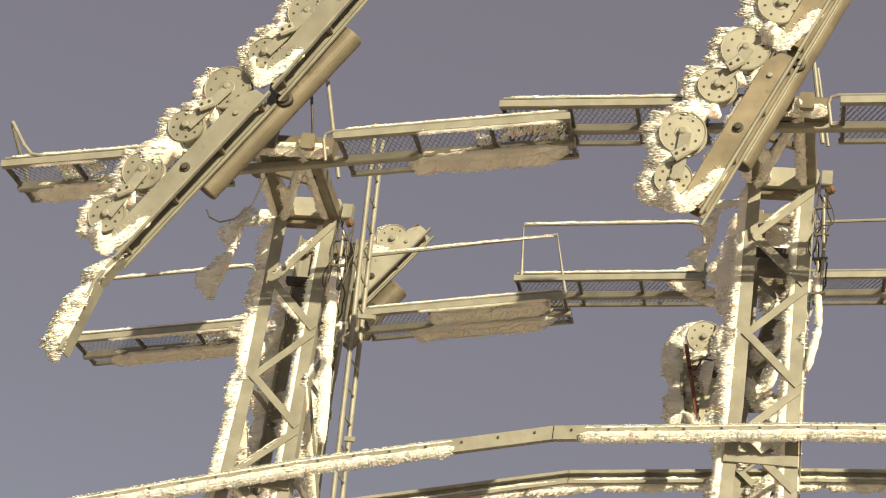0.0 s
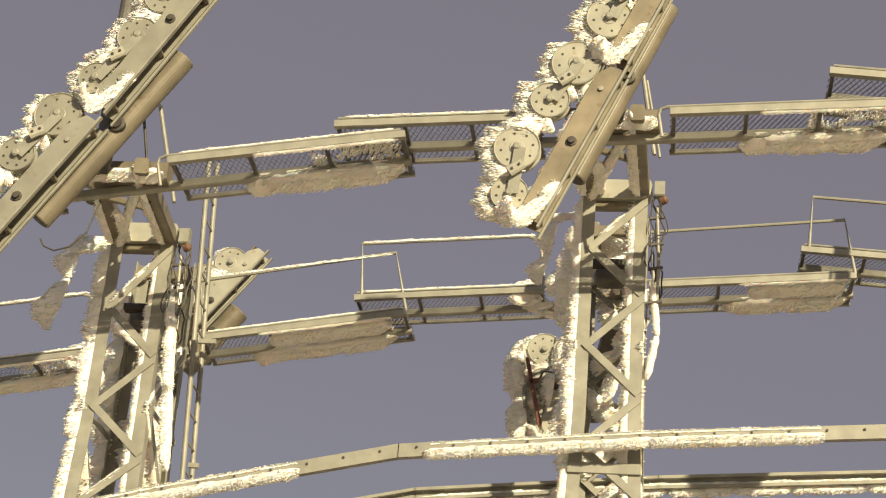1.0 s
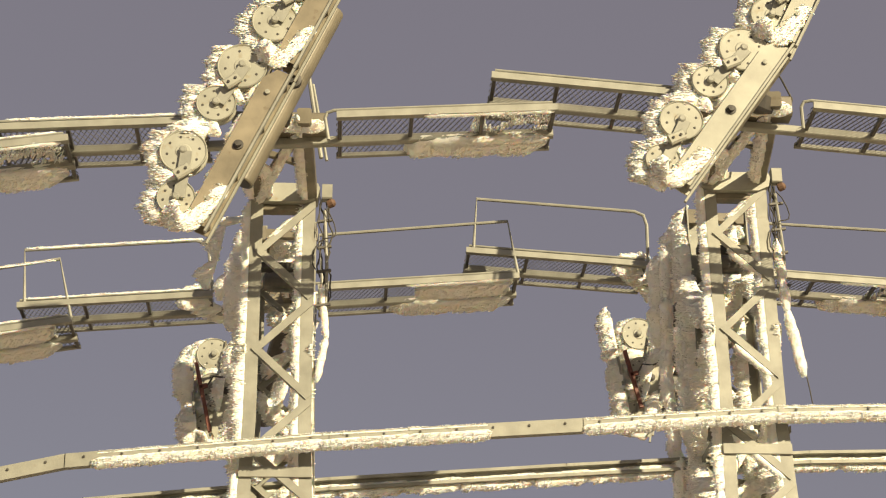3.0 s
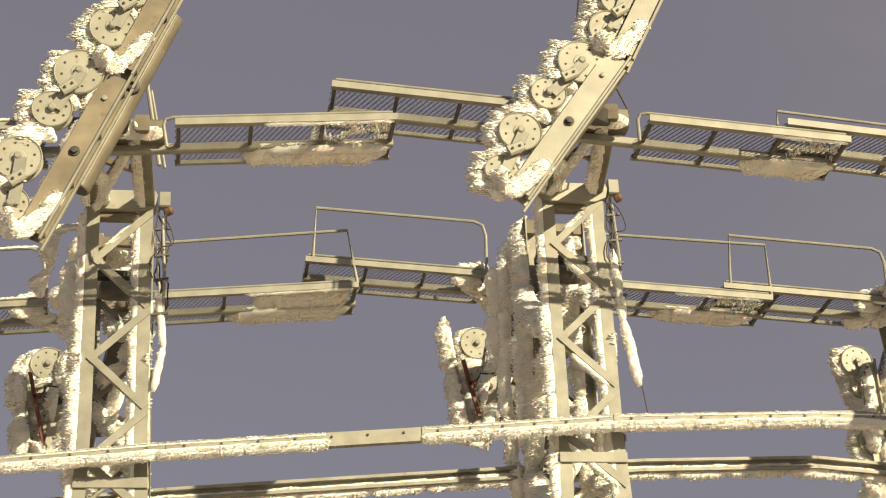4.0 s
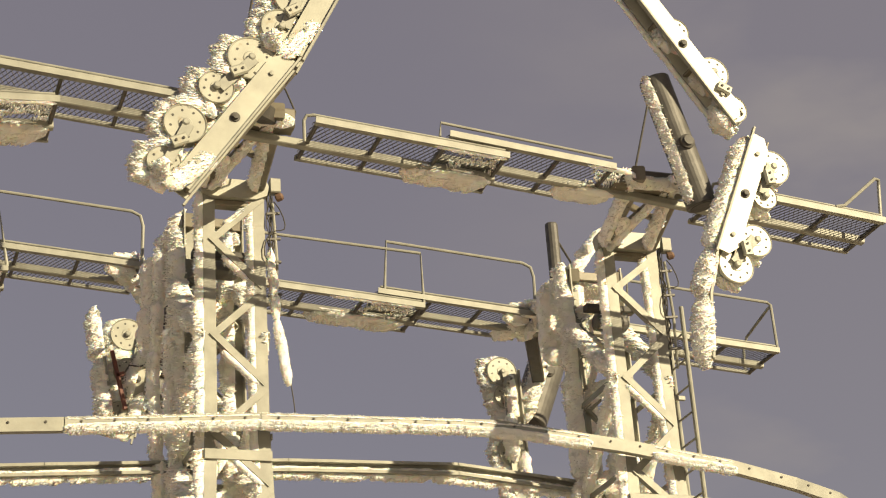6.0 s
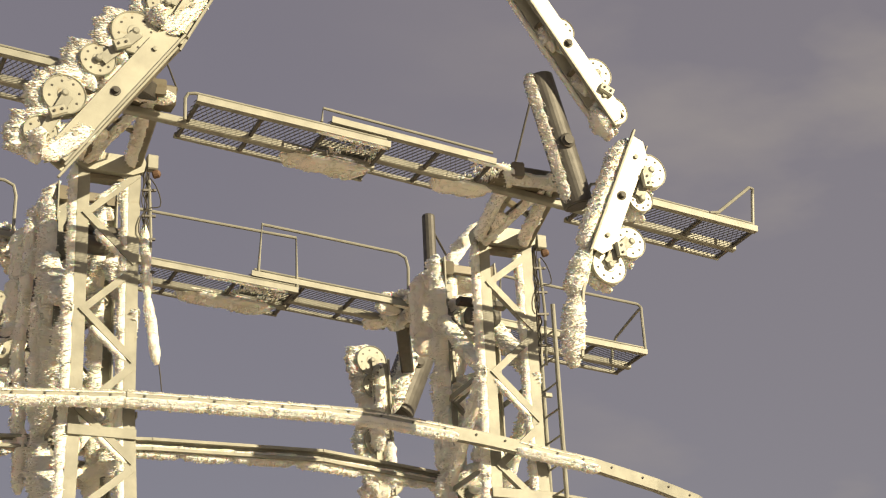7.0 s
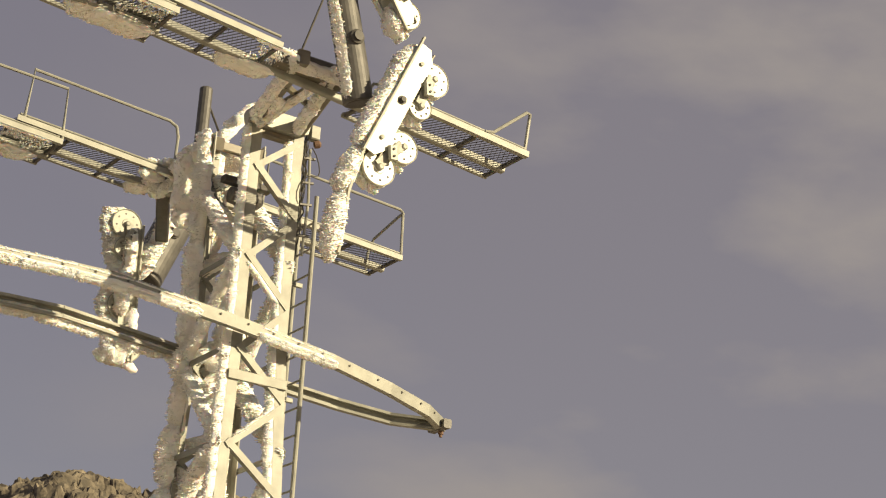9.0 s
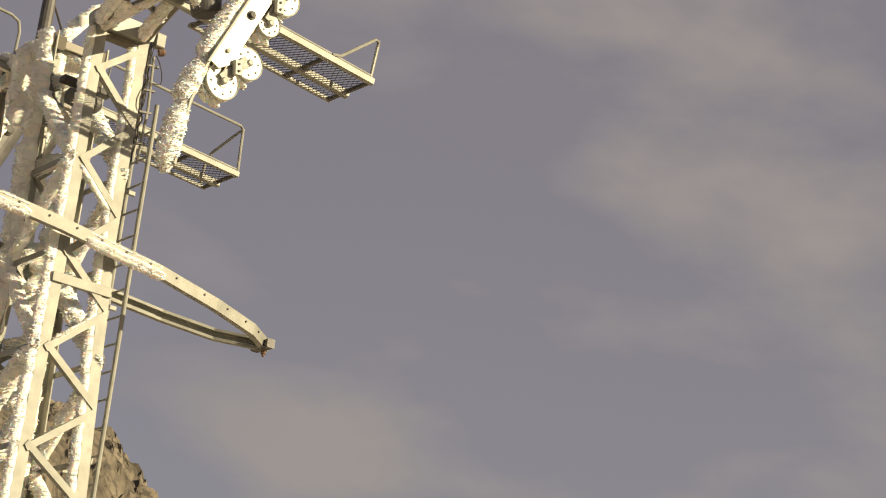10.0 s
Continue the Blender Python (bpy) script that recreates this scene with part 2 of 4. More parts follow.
# rime columns by tower: place across and behind the tower, upper and lower end below the leg tops, width
COLUMNS = {
    -5: [(-0.36, 0.55, 0.15, 1.1, 0.16)],
    -1: [(-0.38, 0.55, 0.1, 1.9, 0.14), (-0.52, 0.75, 0.25, 1.0, 0.26)],
    4: [(-0.40, 0.50, 0.2, 3.2, 0.15), (-0.54, 0.62, 0.4, 3.2, 0.15), (-0.60, 0.7, 0.5, 1.4, 0.26)],
    8: [(-0.36, 0.50, 0.0, 3.4, 0.17), (-0.16, 0.6, 0.1, 1.6, 0.17), (-0.05, 0.7, 0.4, 3.0, 0.15), (-0.34, 1.0, 0.05, 0.9, 0.26), (0.05, 1.2, -0.3, 0.6, 0.28)],
}


def lift_tower(x, zn, zf, shift, head, en, ef):
    t = thing("lift_tower", pose(x, (FRONT + REAR) / 2, 0), "galvanised steel lattice lift tower, windward side thick with rime", "lift tower", "lift towers in a row")
    top = zn + 0.31
    f, r = FRONT - (FRONT + REAR) / 2, REAR - (FRONT + REAR) / 2

    def half(z):
        return 0.31 + 0.035 * max(0.0, 7.4 - z)

    def corner(sx, y, z):
        return Vector((sx * half(z), y + (1 if y > 0 else -1) * (half(z) - 0.31), z))

    def node(k, y, z, inset=0.05):
        sx = -1 if k == 0 else 1
        return corner(sx, y, z) + Vector((-sx * inset, -0.014 if y < 0 else 0.014, 0))

    low, knee = -0.4, 7.4
    for sx in (-1, 1):
        for y in (f, r):
            s = Shape()
            for a, b in ((low, knee), (knee, top)):
                s.angle(corner(sx, y, a), corner(sx, y, b), 0.12, 0.014, (-sx, 0, 0), (0, 1 if y < 0 else -1, 0))
            part("leg", s, STEEL, t)
            s = Shape().beam(corner(sx, y, 0.02) - Vector((0.16, 0, 0)), corner(sx, y, 0.02) + Vector((0.16, 0, 0)), 0.32, 0.04, (0, 1, 0))
            part("foot_plate", s, STEEL, t)
    nodes = [(top - 0.24, 1)]
    z, k = top - 0.75 + shift, 0
    while z > 0.4:
        nodes.append((z, k))
        z, k = z - (0.5 if z > 4 else 0.8), 1 - k
    for y in (f, r):
        for (za, ka), (zb, kb) in zip(nodes, nodes[1:]):
            gap = Vector((0, (0.004 if ka else 0.0) * (-1 if y < 0 else 1), 0))
            a, b = node(ka, y, za) + gap, node(kb, y, zb) + gap
            s = Shape().angle(a, b, 0.07, 0.012, (0, 1 if y < 0 else -1, 0), (b - a).cross(Vector((0, 1, 0))).normalized())
            part("brace", s, STEEL, t)
        for zz in (top - 2.955, 4.0, 1.5):
            s = Shape().beam(node(0, y, zz, 0.0), node(1, y, zz, 0.0), 0.03, 0.10)
            part("crossbar", s, STEEL, t)
    for sx in (-1, 1):
        off = Vector((sx * 0.014, 0, 0))
        for i, ((za, ka), (zb, kb)) in enumerate(zip(nodes[1::2], nodes[3::2])):
            ya, yb = (f, r) if i % 2 else (r, f)
            s = Shape().beam(corner(sx, ya, za) + off, corner(sx, yb, zb) + off, 0.016, 0.07, (1, 0, 0))
            part("brace", s, STEEL, t)
            s = Shape().beam(corner(sx, f, zb) + off, corner(sx, r, zb) + off, 0.016, 0.06, (1, 0, 0))
            part("brace", s, STEEL, t)
    # head: folded box beams front and rear
    hz = top - head
    prof = [(-0.33, hz - 0.15), (-0.22, hz - 0.20), (0.22, hz - 0.20), (0.33, hz - 0.15), (0.35, hz - 0.05), (0.33, hz), (-0.33, hz), (-0.35, hz - 0.05)]
    part("head_beam", Shape().slab(prof, f - 0.05, f + 0.16), PLATE, t)
    part("head_rail", Shape().beam((-0.30, f + 0.07, hz - 0.235), (0.30, f + 0.07, hz - 0.235), 0.12, 0.06), TUBE, t)
    part("rear_head_rail", Shape().beam((-0.32, r - 0.02, top - 0.10), (0.32, r - 0.02, top - 0.10), 0.06, 0.10), TUBE, t)
    # twin crossarms to both ropes, tied by diagonals
    ny, fy = 14.25 - 16.45, 18.95 - 16.45
    za, zb = zn + 0.09, zf + 0.09
    for sx in (-1, 1):
        for y0, y1, z1, ex in ((f + 0.1, ny, za, en), (r - 0.1, fy, zb, ef)):
            s = Shape().beam((sx * 0.26, y0, top - 0.12), (sx * 0.22 + ex, y1, z1), 0.13, 0.15, (1, 0, 0))
            part("crossarm", s, TUBE, t)
    for y0, y1, z1, ex in ((f, ny + 0.15, za, en), (r, fy - 0.15, zb, ef)):
        s = Shape().beam((-0.24, y0, top - 0.13), (0.2 + ex, y1, z1 - 0.02), 0.09, 0.07, (1, 0, 0))
        part("diagonal", s, TUBE, t)
        s = Shape().beam((0.24 + ex * 0.33, (y0 * 2 + y1) / 3, top - 0.1), (-0.2 + ex * 0.67, (y0 + y1 * 2) / 3, z1), 0.06, 0.06, (1, 0, 0))
        part("diagonal", s, TUBE, t)
        s = Shape().beam((-0.42 + ex, y1 + (0.1 if y0 < 0 else -0.1), z1 + 0.03), (0.42 + ex, y1 + (0.1 if y0 < 0 else -0.1), z1 + 0.03), 0.2, 0.2, (0, 1, 0))
        part("arm_end_beam", s, TUBE, t)
    # drum and beam added to fill out the dark inside of the head
    s = Shape().turn((0.0, r - 0.35, top - 0.78), (1, 0, 0), [(0.05, -0.20), (0.09, -0.18), (0.10, -0.1), (0.10, 0.12), (0.09, 0.16), (0.05, 0.20)], 18)
    part("dark_filler_drum", s, GRATE, t, "dark drum added to darken the inside of the tower head")
    s = Shape().beam((-0.28, r - 0.35, top - 0.62), (0.28, r - 0.35, top - 0.62), 0.12, 0.07)
    part("drum_beam", s, DARK, t)
    # bracket with a rusty bolt, wires and a conduit down the lee leg
    s = Shape().beam((0.37, f, top - 0.12), (0.47, f, top - 0.12), 0.1, 0.16)
    part("bracket", s, STEEL, t)
    s = Shape().turn((0.46, f - 0.02, top - 0.24), (1, -0.4, 0.3), [(0.02, -0.04), (0.042, -0.03), (0.042, 0.02), (0.025, 0.04), (0, 0.045)], 12)
    part("cable_reel", s, RUST, t, "rusty brown cable anchor")
    for q in range(6):
        n = 8 + q
        pts = [(0.34 + 0.022 * q + 0.022 * math.sin(i * 1.3 + q * 2) + 0.012 * math.sin(i * 3.1 + q), f - 0.02 + 0.05 * q, top - 0.12 - 0.11 * i) for i in range(n)]
        part("wire", Shape().rod(pts, 0.005 + 0.002 * (q % 3), 6), DARK, t)
    for z in (0.42, 0.7, 0.95, 1.3):
        part("cable_clip", Shape().beam((0.33, f + 0.02, top - z), (0.47, f + 0.02, top - z + 0.02), 0.03, 0.025), GRATE, t)
    pts = [(0.40 + 0.11 * math.sin(i * 0.5), f - 0.03, top - 0.35 - 0.05 * i + 0.05 * math.cos(i * 0.9)) for i in range(12)]
    part("wire", Shape().rod(pts, 0.006, 6), DARK, t)
    s = Shape().rod([(0.40, f + 0.02, top - 0.3), (0.43, f + 0.02, top - 0.9), (0.42, f + 0.05, top - 1.5)], 0.016, 8)
    part("conduit", s, STEEL, t)
    # rime
    s = Shape()
    left = Vector((-1, -0.12, -0.12))
    for sx in (-1, 1):
        for y in (f, r):
            z = 4.6
            while z < top - 0.3:
                z2 = z + rnd.uniform(0.35, 0.7)
                edge = Vector((-0.005 if sx < 0 else -0.125, 0.05 if y < 0 else -0.03, 0))
                big = ((0.14 if x < -4 else 0.10) if sx < 0 else 0.075) * rnd.uniform(0.75, 1.15) * (1.8 if y > 0 else 1)
                rime(s, corner(sx, y, z - 0.08) + edge, corner(sx, y, min(z2 + 0.08, top - 0.2)) + edge, 0.10 + (0.09 if y > 0 else 0), big, left, 1.0, 0.8, 6, 0.45)
                z = z2
    for y in (f, r):
        for (z0, k0), (z1, k1) in zip(nodes, nodes[1:]):
            if z0 < 4.6:
                continue
            if y > 0 or rnd.random() < 0.45:
                a, b = node(k0, y, z0), node(k1, y, z1)
                u0, u1 = rnd.uniform(0.05, 0.3), rnd.uniform(0.7, 0.95)
                lo = Vector((0, 0.03 if y < 0 else 0, -0.02))
                rime(s, a.lerp(b, u0) + lo, a.lerp(b, u1) + lo, 0.07 + (0.17 if y > 0 else 0), 0.05 + (0.12 if y > 0 else 0), Vector((-1, -0.1, -0.35)), 1.0, 0.8, 5, 0.5)
    for sx in (-1, 1):
        for i, ((z0, k0), (z1, k1)) in enumerate(zip(nodes[1::2], nodes[3::2])):
            if z0 < 4.6:
                continue
            ya, yb = (f, r) if i % 2 else (r, f)
            rime(s, corner(sx, ya, z0), corner(sx, yb, z1), 0.15, 0.16 * rnd.uniform(0.5, 1.2), left)
    for sx in (-1, 1):
        e = Vector((sx * 0.26 - 0.05, 0, -0.02))
        rime(s, e + Vector((en - sx * 0.04, ny, za)), e + Vector((0, f, top - 0.14)), 0.16, 0.07, Vector((-1, -0.2, -0.4)), 1.0, 0.7, 5, 0.4)
        for k in range(11):
            c = (e + Vector((0, r, top - 0.12))).lerp(e + Vector((ef, fy, zb)), rnd.random()) + Vector((rnd.uniform(-0.12, 0.05), 0, rnd.uniform(-0.08, 0.16)))
            q = Vector((rnd.uniform(-0.08, 0.08), rnd.uniform(0.1, 0.2), rnd.uniform(-0.16, 0.16)))
            rime(s, c - q, c + q, rnd.uniform(0.10, 0.18), rnd.uniform(0.08, 0.2), Vector((-1, rnd.uniform(-0.4, 0.1), rnd.uniform(-0.3, 0.3))), 1.0, 0.6, 7)
    rime(s, (-0.3 + en, ny + 0.1, za - 0.05), (0.4 + en, ny + 0.1, za - 0.05), 0.14, 0.04, Vector((-0.4, -0.6, -0.6)), 1.2, 1.2)
    for k in range(5):
        c = Vector((-0.45 + 0.18 * k + ef, fy - 0.25, zb + rnd.uniform(-0.1, 0.15)))
        rime(s, c, c + Vector((0.12, 0.1, rnd.uniform(-0.2, 0.2))), 0.16, rnd.uniform(0.08, 0.16), Vector((-0.9, -0.5, 0.2)), 1.0, 0.6, 7)
    rime(s, (-0.18, f, top - 0.16), (-0.15 + en * 0.6, ny + 0.9, za - 0.02), 0.16, 0.04, Vector((-0.4, -0.2, -1)), 0.8, 1.0, 5)
    rime(s, (0.0, r, top - 0.16), (-0.1 + ef, fy - 0.6, zb - 0.02), 0.3, 0.07, Vector((-0.4, -0.2, -1)), 0.8, 1.0, 5)
    # smooth columns and curtains of rime hanging windward of the rear legs
    for dx, dy, z0, z1, wd in COLUMNS[round(x)]:
        z = z0
        while z < z1:
            z2 = min(z + rnd.uniform(0.5, 0.8), z1)
            rime(s, (dx + 0.03 * math.sin(z * 3), dy, top - z2 - 0.06), (dx + 0.03 * math.sin(z * 3), dy, top - z + 0.06), wd, rnd.uniform(0.07, 0.11), Vector((-0.8, -0.6, -0.15)) if wd < 0.2 else Vector((-0.35, -1, -0.1)), 1.0, 0.8, 5, 0.4)
            z = z2
    z = 4.7
    while z < top - 0.9:
        if rnd.random() < 0.75:
            c = Vector((rnd.uniform(-0.15, 0.2), r - 0.06, z))
            q = Vector((rnd.uniform(0.05, 0.18), 0, rnd.uniform(0.12, 0.28)))
            rime(s, c - q, c + q, rnd.uniform(0.14, 0.3), rnd.uniform(0.05, 0.10), Vector((-0.8, -0.5, -0.2)), 1.0, 0.7, 5, 0.5)
        z += 0.3
    rime(s, (-0.24, f + 0.05, top - 0.2), (0.16 + en, ny + 0.2, za - 0.05), 0.09, 0.05, Vector((-0.6, -0.2, -0.7)))
    part("rime", s, RIME, t, "white feathery rime", True)
    return t


# where the bracing begins, how far the head beam hangs below the leg tops, how far the arm ends swing out near and far
for (x, zn, zf, an, af), shift, head, en, ef in zip(TOWERS, (-0.15, 0.0, 0.0, 0.09), (0.0, 0.04, 0.10, 0.02), (0.21, 0.0, -0.2, -0.45), (-0.4, -0.18, 0.11, 0.42)):
    lift_tower(x, zn, zf, shift, head, en, ef)


# ---- walkways ----
def catwalk(m, label, rail, ice, H, frosty, top=0.62):
    t = thing("catwalk", m, label, "catwalk", "lift tower catwalks")
    W2, MID = 0.785, 0.455
    s = Shape().beam((-H, MID, -0.044), (H, MID, -0.044), 0.08, 0.078)
    part("main_beam", s, STEEL, t)
    for x0, x1 in ((-H, -0.62), (0.5, H)):
        s = Shape().angle((x0, 0, -0.052), (x1, 0, -0.052), 0.064, 0.012, (0, 0, 1), (0, 1, 0))
        part("edge_angle", s, STEEL, t)
        s = Shape().beam((x0, W2 - 0.023, -0.025), (x1, W2 - 0.023, -0.025), 0.046, 0.04)
        part("edge_angle", s, STEEL, t)
        n = 3
        for i in range(n + 1):
            x = x0 + 0.03 + (x1 - x0 - 0.06) * i / n
            s = Shape().beam((x, 0.015, -0.03), (x, W2 - 0.05, -0.03), 0.034, 0.042, (1, 0, 0))
            part("cross_bar", s, GRATE, t)
        # expanded metal: two crossing families of thin strips
        s = Shape()
        step, run = 0.05, W2 * 0.45
        for sg in (-1, 1):
            c = x0 - run
            while c < x1 + run:
                pa, pb = Vector((c, 0.01, 0)), Vector((c + sg * run, W2 - 0.01, 0))
                d = pb - pa
                lo, hi = 0.0, 1.0
                for bound, sign in ((x0, 1), (x1, -1)):
                    u = (bound - pa.x) / d.x
                    if d.x * sign > 0:
                        lo = max(lo, u)
                    else:
                        hi = min(hi, u)
                if hi - lo > 0.02:
                    s.beam(pa + d * lo + Vector((0, 0, 0.002 * sg)), pa + d * hi + Vector((0, 0, 0.002 * sg)), 0.0085, 0.0032, (0, 0, 1), 0.05)
                c += step
        tagged(part("grating", s, GRATE, t), "expanded metal grating", kind="stuff")
    # low toe tubes along the near edge
    s = Shape().rod([(0.42, 0.06, -0.24), (0.40, 0.05, -0.03), (0.42, 0.04, 0.02), (0.48, 0.03, 0.035), (H - 0.04, 0.03, 0.035)], 0.016)
    part("toe_tube", s, STEEL, t)
    s = Shape().rod([(-H - 0.09, 0.03, -0.06), (-H - 0.09, 0.03, 0.085), (-0.65, 0.03, 0.075)] if rail == "right_hoop" else [(-H + 0.03, 0.03, -0.05), (-H + 0.03, 0.03, 0.04), (-0.65, 0.03, 0.04)], 0.014)
    part("toe_tube", s, STEEL, t)
    if rail == "high":
        s = Shape().rod([(-H + 0.08, 0.02, 0), (-H + 0.08, 0.02, top), (-0.78, 0.02, top), (-0.68, 0.02, top - 0.04), (-0.64, 0.02, top - 0.16), (-0.62, 0.02, 0)], 0.019)
        part("handrail", s, STEEL, t)
        s = Shape().rod([(0.55, 0.02, 0), (0.55, 0.02, top - 0.02), (H - 0.06, 0.02, top + 0.02), (H - 0.01, 0.02, 0)], 0.019)
        part("handrail", s, STEEL, t)
    if rail == "left_hoop":
        s = Shape().rod([(-H + 0.02, W2, -0.02), (-H + 0.02, 0.4, 0.22), (-H + 0.03, 0.1, 0.42), (-H + 0.06, 0.03, 0.42), (-H + 0.2, 0.02, 0.16), (-H + 0.28, 0.02, 0.06), (-H + 0.4, 0.02, 0.03)], 0.018)
        part("end_hoop", s, STEEL, t)
    if rail == "right_hoop":
        hh = 0.44
        s = Shape().rod([(H - 0.55, 0.02, 0.03), (H - 0.45, 0.02, 0.06), (H - 0.08, 0.02, hh), (H - 0.03, 0.03, hh), (H - 0.02, 0.05, hh - 0.05), (H - 0.02, 0.06, 0)], 0.018)
        part("end_hoop", s, STEEL, t)
    if rail == "high_end":
        s = Shape().rod([(-H + 0.08, 0.02, 0), (-H + 0.08, 0.02, top), (-0.78, 0.02, top), (-0.68, 0.02, top - 0.04), (-0.64, 0.02, top - 0.16), (-0.62, 0.02, 0)], 0.019)
        part("handrail", s, STEEL, t)
        s = Shape().rod([(0.55, 0.02, 0), (0.55, 0.02, 0.60), (H - 0.12, 0.02, 0.60), (H - 0.07, 0.02, 0.57), (H - 0.02, 0.02, 0.0)], 0.019)
        part("handrail", s, STEEL, t)
        s = Shape().rod([(H - 0.06, W2, 0), (H - 0.06, W2, 0.3), (H - 0.06, W2 - 0.1, 0.42), (H - 0.06, 0.12, 0.56), (H - 0.06, 0.03, 0.57)], 0.018)
        part("end_hoop", s, STEEL, t)
    s = Shape()
    for x0, x1, dep in ice:
        rime(s, (x0, 0.58, -0.04), (x1, 0.58, -0.04), 0.34, dep * 0.95, Vector((-0.9, 0.0, -1)), 0.9, 0.8, 4, 0.6)
        rime(s, (x0 + 0.2, 0.46, -0.08), (x1, 0.46, -0.08), 0.10, dep * 0.5, Vector((-0.9, -0.2, -0.7)), 0.9, 0.9, 5)
        if rail in ("high", "high_end") and dep > 0.1:
            rime(s, (x0 + 0.25, 0.2, -0.06), (x1 - 0.04, 0.2, -0.06), 0.26, dep * 0.5, Vector((-1.0, -0.3, -0.9)), 1.1, 0.8, 6, 0.5)
        m = x0 + (x1 - x0) * 0.45
        for _ in range(int((x1 - m) * 900)):
            q = Vector((rnd.uniform(m, x1), rnd.uniform(0.02, 0.42), 0.0))
            if noise.noise(q * 7) > -0.15:
                feather(s, q, Vector((-0.5 + rnd.gauss(0, 0.2), -0.2, -1 + rnd.gauss(0, 0.2))), rnd.uniform(0.02, 0.06), rnd.uniform(0.006, 0.013))
        rime(s, (x0 + 0.15, 0.03, -0.05), (x1, 0.03, -0.05), 0.05, dep * 0.2, Vector((-0.5, -0.6, -0.6)), 0.8)
    for on, x0, x1, z in ((frosty[0], -H + 0.1, -0.7, 0.05), (frosty[1], 0.6, H - 0.1, 0.05)):
        if on:
            rime(s, (x0, 0.03, z), (x1, 0.03, z), 0.035, 0.012, Vector((-0.3, -0.5, 0.6)), 1.5, 0.5)
            if rail in ("high", "high_end"):
                rime(s, (x0, 0.02, top + 0.01), (x1, 0.02, top + 0.01), 0.05, 0.018, Vector((-0.3, -0.4, 0.6)), 1.5, 0.6)
    if rail in ("high", "high_end"):
        for k in range(3):
            rime(s, (-1.0 + 0.15 * k, 0.1 + 0.2 * k, -0.08), (-0.65 + 0.1 * k, 0.15 + 0.2 * k, -0.05), 0.16, 0.09, Vector((-0.8, -0.4, -0.2)), 1.2, 0.8, 8)
            rime(s, (-0.95 + 0.12 * k, 0.1, 0.02 + 0.05 * k), (-0.7 + 0.06 * k, 0.12, 0.1), 0.12, 0.08, Vector((-0.8, -0.4, 0.3)), 1.2, 0.8, 8)
    part("rime", s, RIME, t, "white feathery rime", True)
    return t


for i, (x, zn, zf, an, af) in enumerate(TOWERS):
    catwalk(pose((-4.97, -0.574, 3.666, 7.745)[i], 14.1, zn + (0.025, 0.015, 0.015, 0.012)[i], 0, -an, 0), "steel grating catwalk on a lift tower crossarm, rime below", ("left_hoop", "low", "low", "right_hoop")[i],
            [[(-2.5, -1.7, 0.08), (1.1, 2.55, 0.13)], [(1.12, 2.42, 0.12)], [(1.5, 2.36, 0.10)], [(-1.05, -0.45, 0.08)]][i], (2.62, 2.45, 2.38, 2.3)[i], ((1, 1), (1, 0), (0, 0), (0, 0))[i])
    catwalk(pose((-5.586, -0.763, 3.943, 8.52)[i], 18.1, zf, 0, -af, 0), "steel grating catwalk with tube handrails, rime below", ("high", "high", "high", "high_end")[i],
            [[(-2.5, -0.4, 0.10), (1.0, 2.6, 0.13)], [(1.3, 2.62, 0.12)], [(1.35, 2.5, 0.10)], [(-0.95, -0.6, 0.1)]][i], (2.78, 2.68, 2.61, 2.53)[i], ((1, 1), (1, 0), (0, 0), (0, 0))[i], (0.68, 0.62, 0.61, 0.61)[i])

# ---- the guide rail loop round the towers ----
RAIL_Z = [(-12, 4.3), (-9, 5.2), (-6.57, 5.88), (-4.72, 6.37), (-2.43, 6.885), (-0.1, 7.11), (2.2, 7.27), (4.0, 7.41), (6.35, 7.47), (7.7, 7.34), (9.2, 7.18), (10.7, 6.97)]


def rail_z(x):
    for (xa, za), (xb, zb) in zip(RAIL_Z, RAIL_Z[1:]):
        if x <= xb:
            return za + (zb - za) * (x - xa) / (xb - xa)
    return RAIL_Z[-1][1]


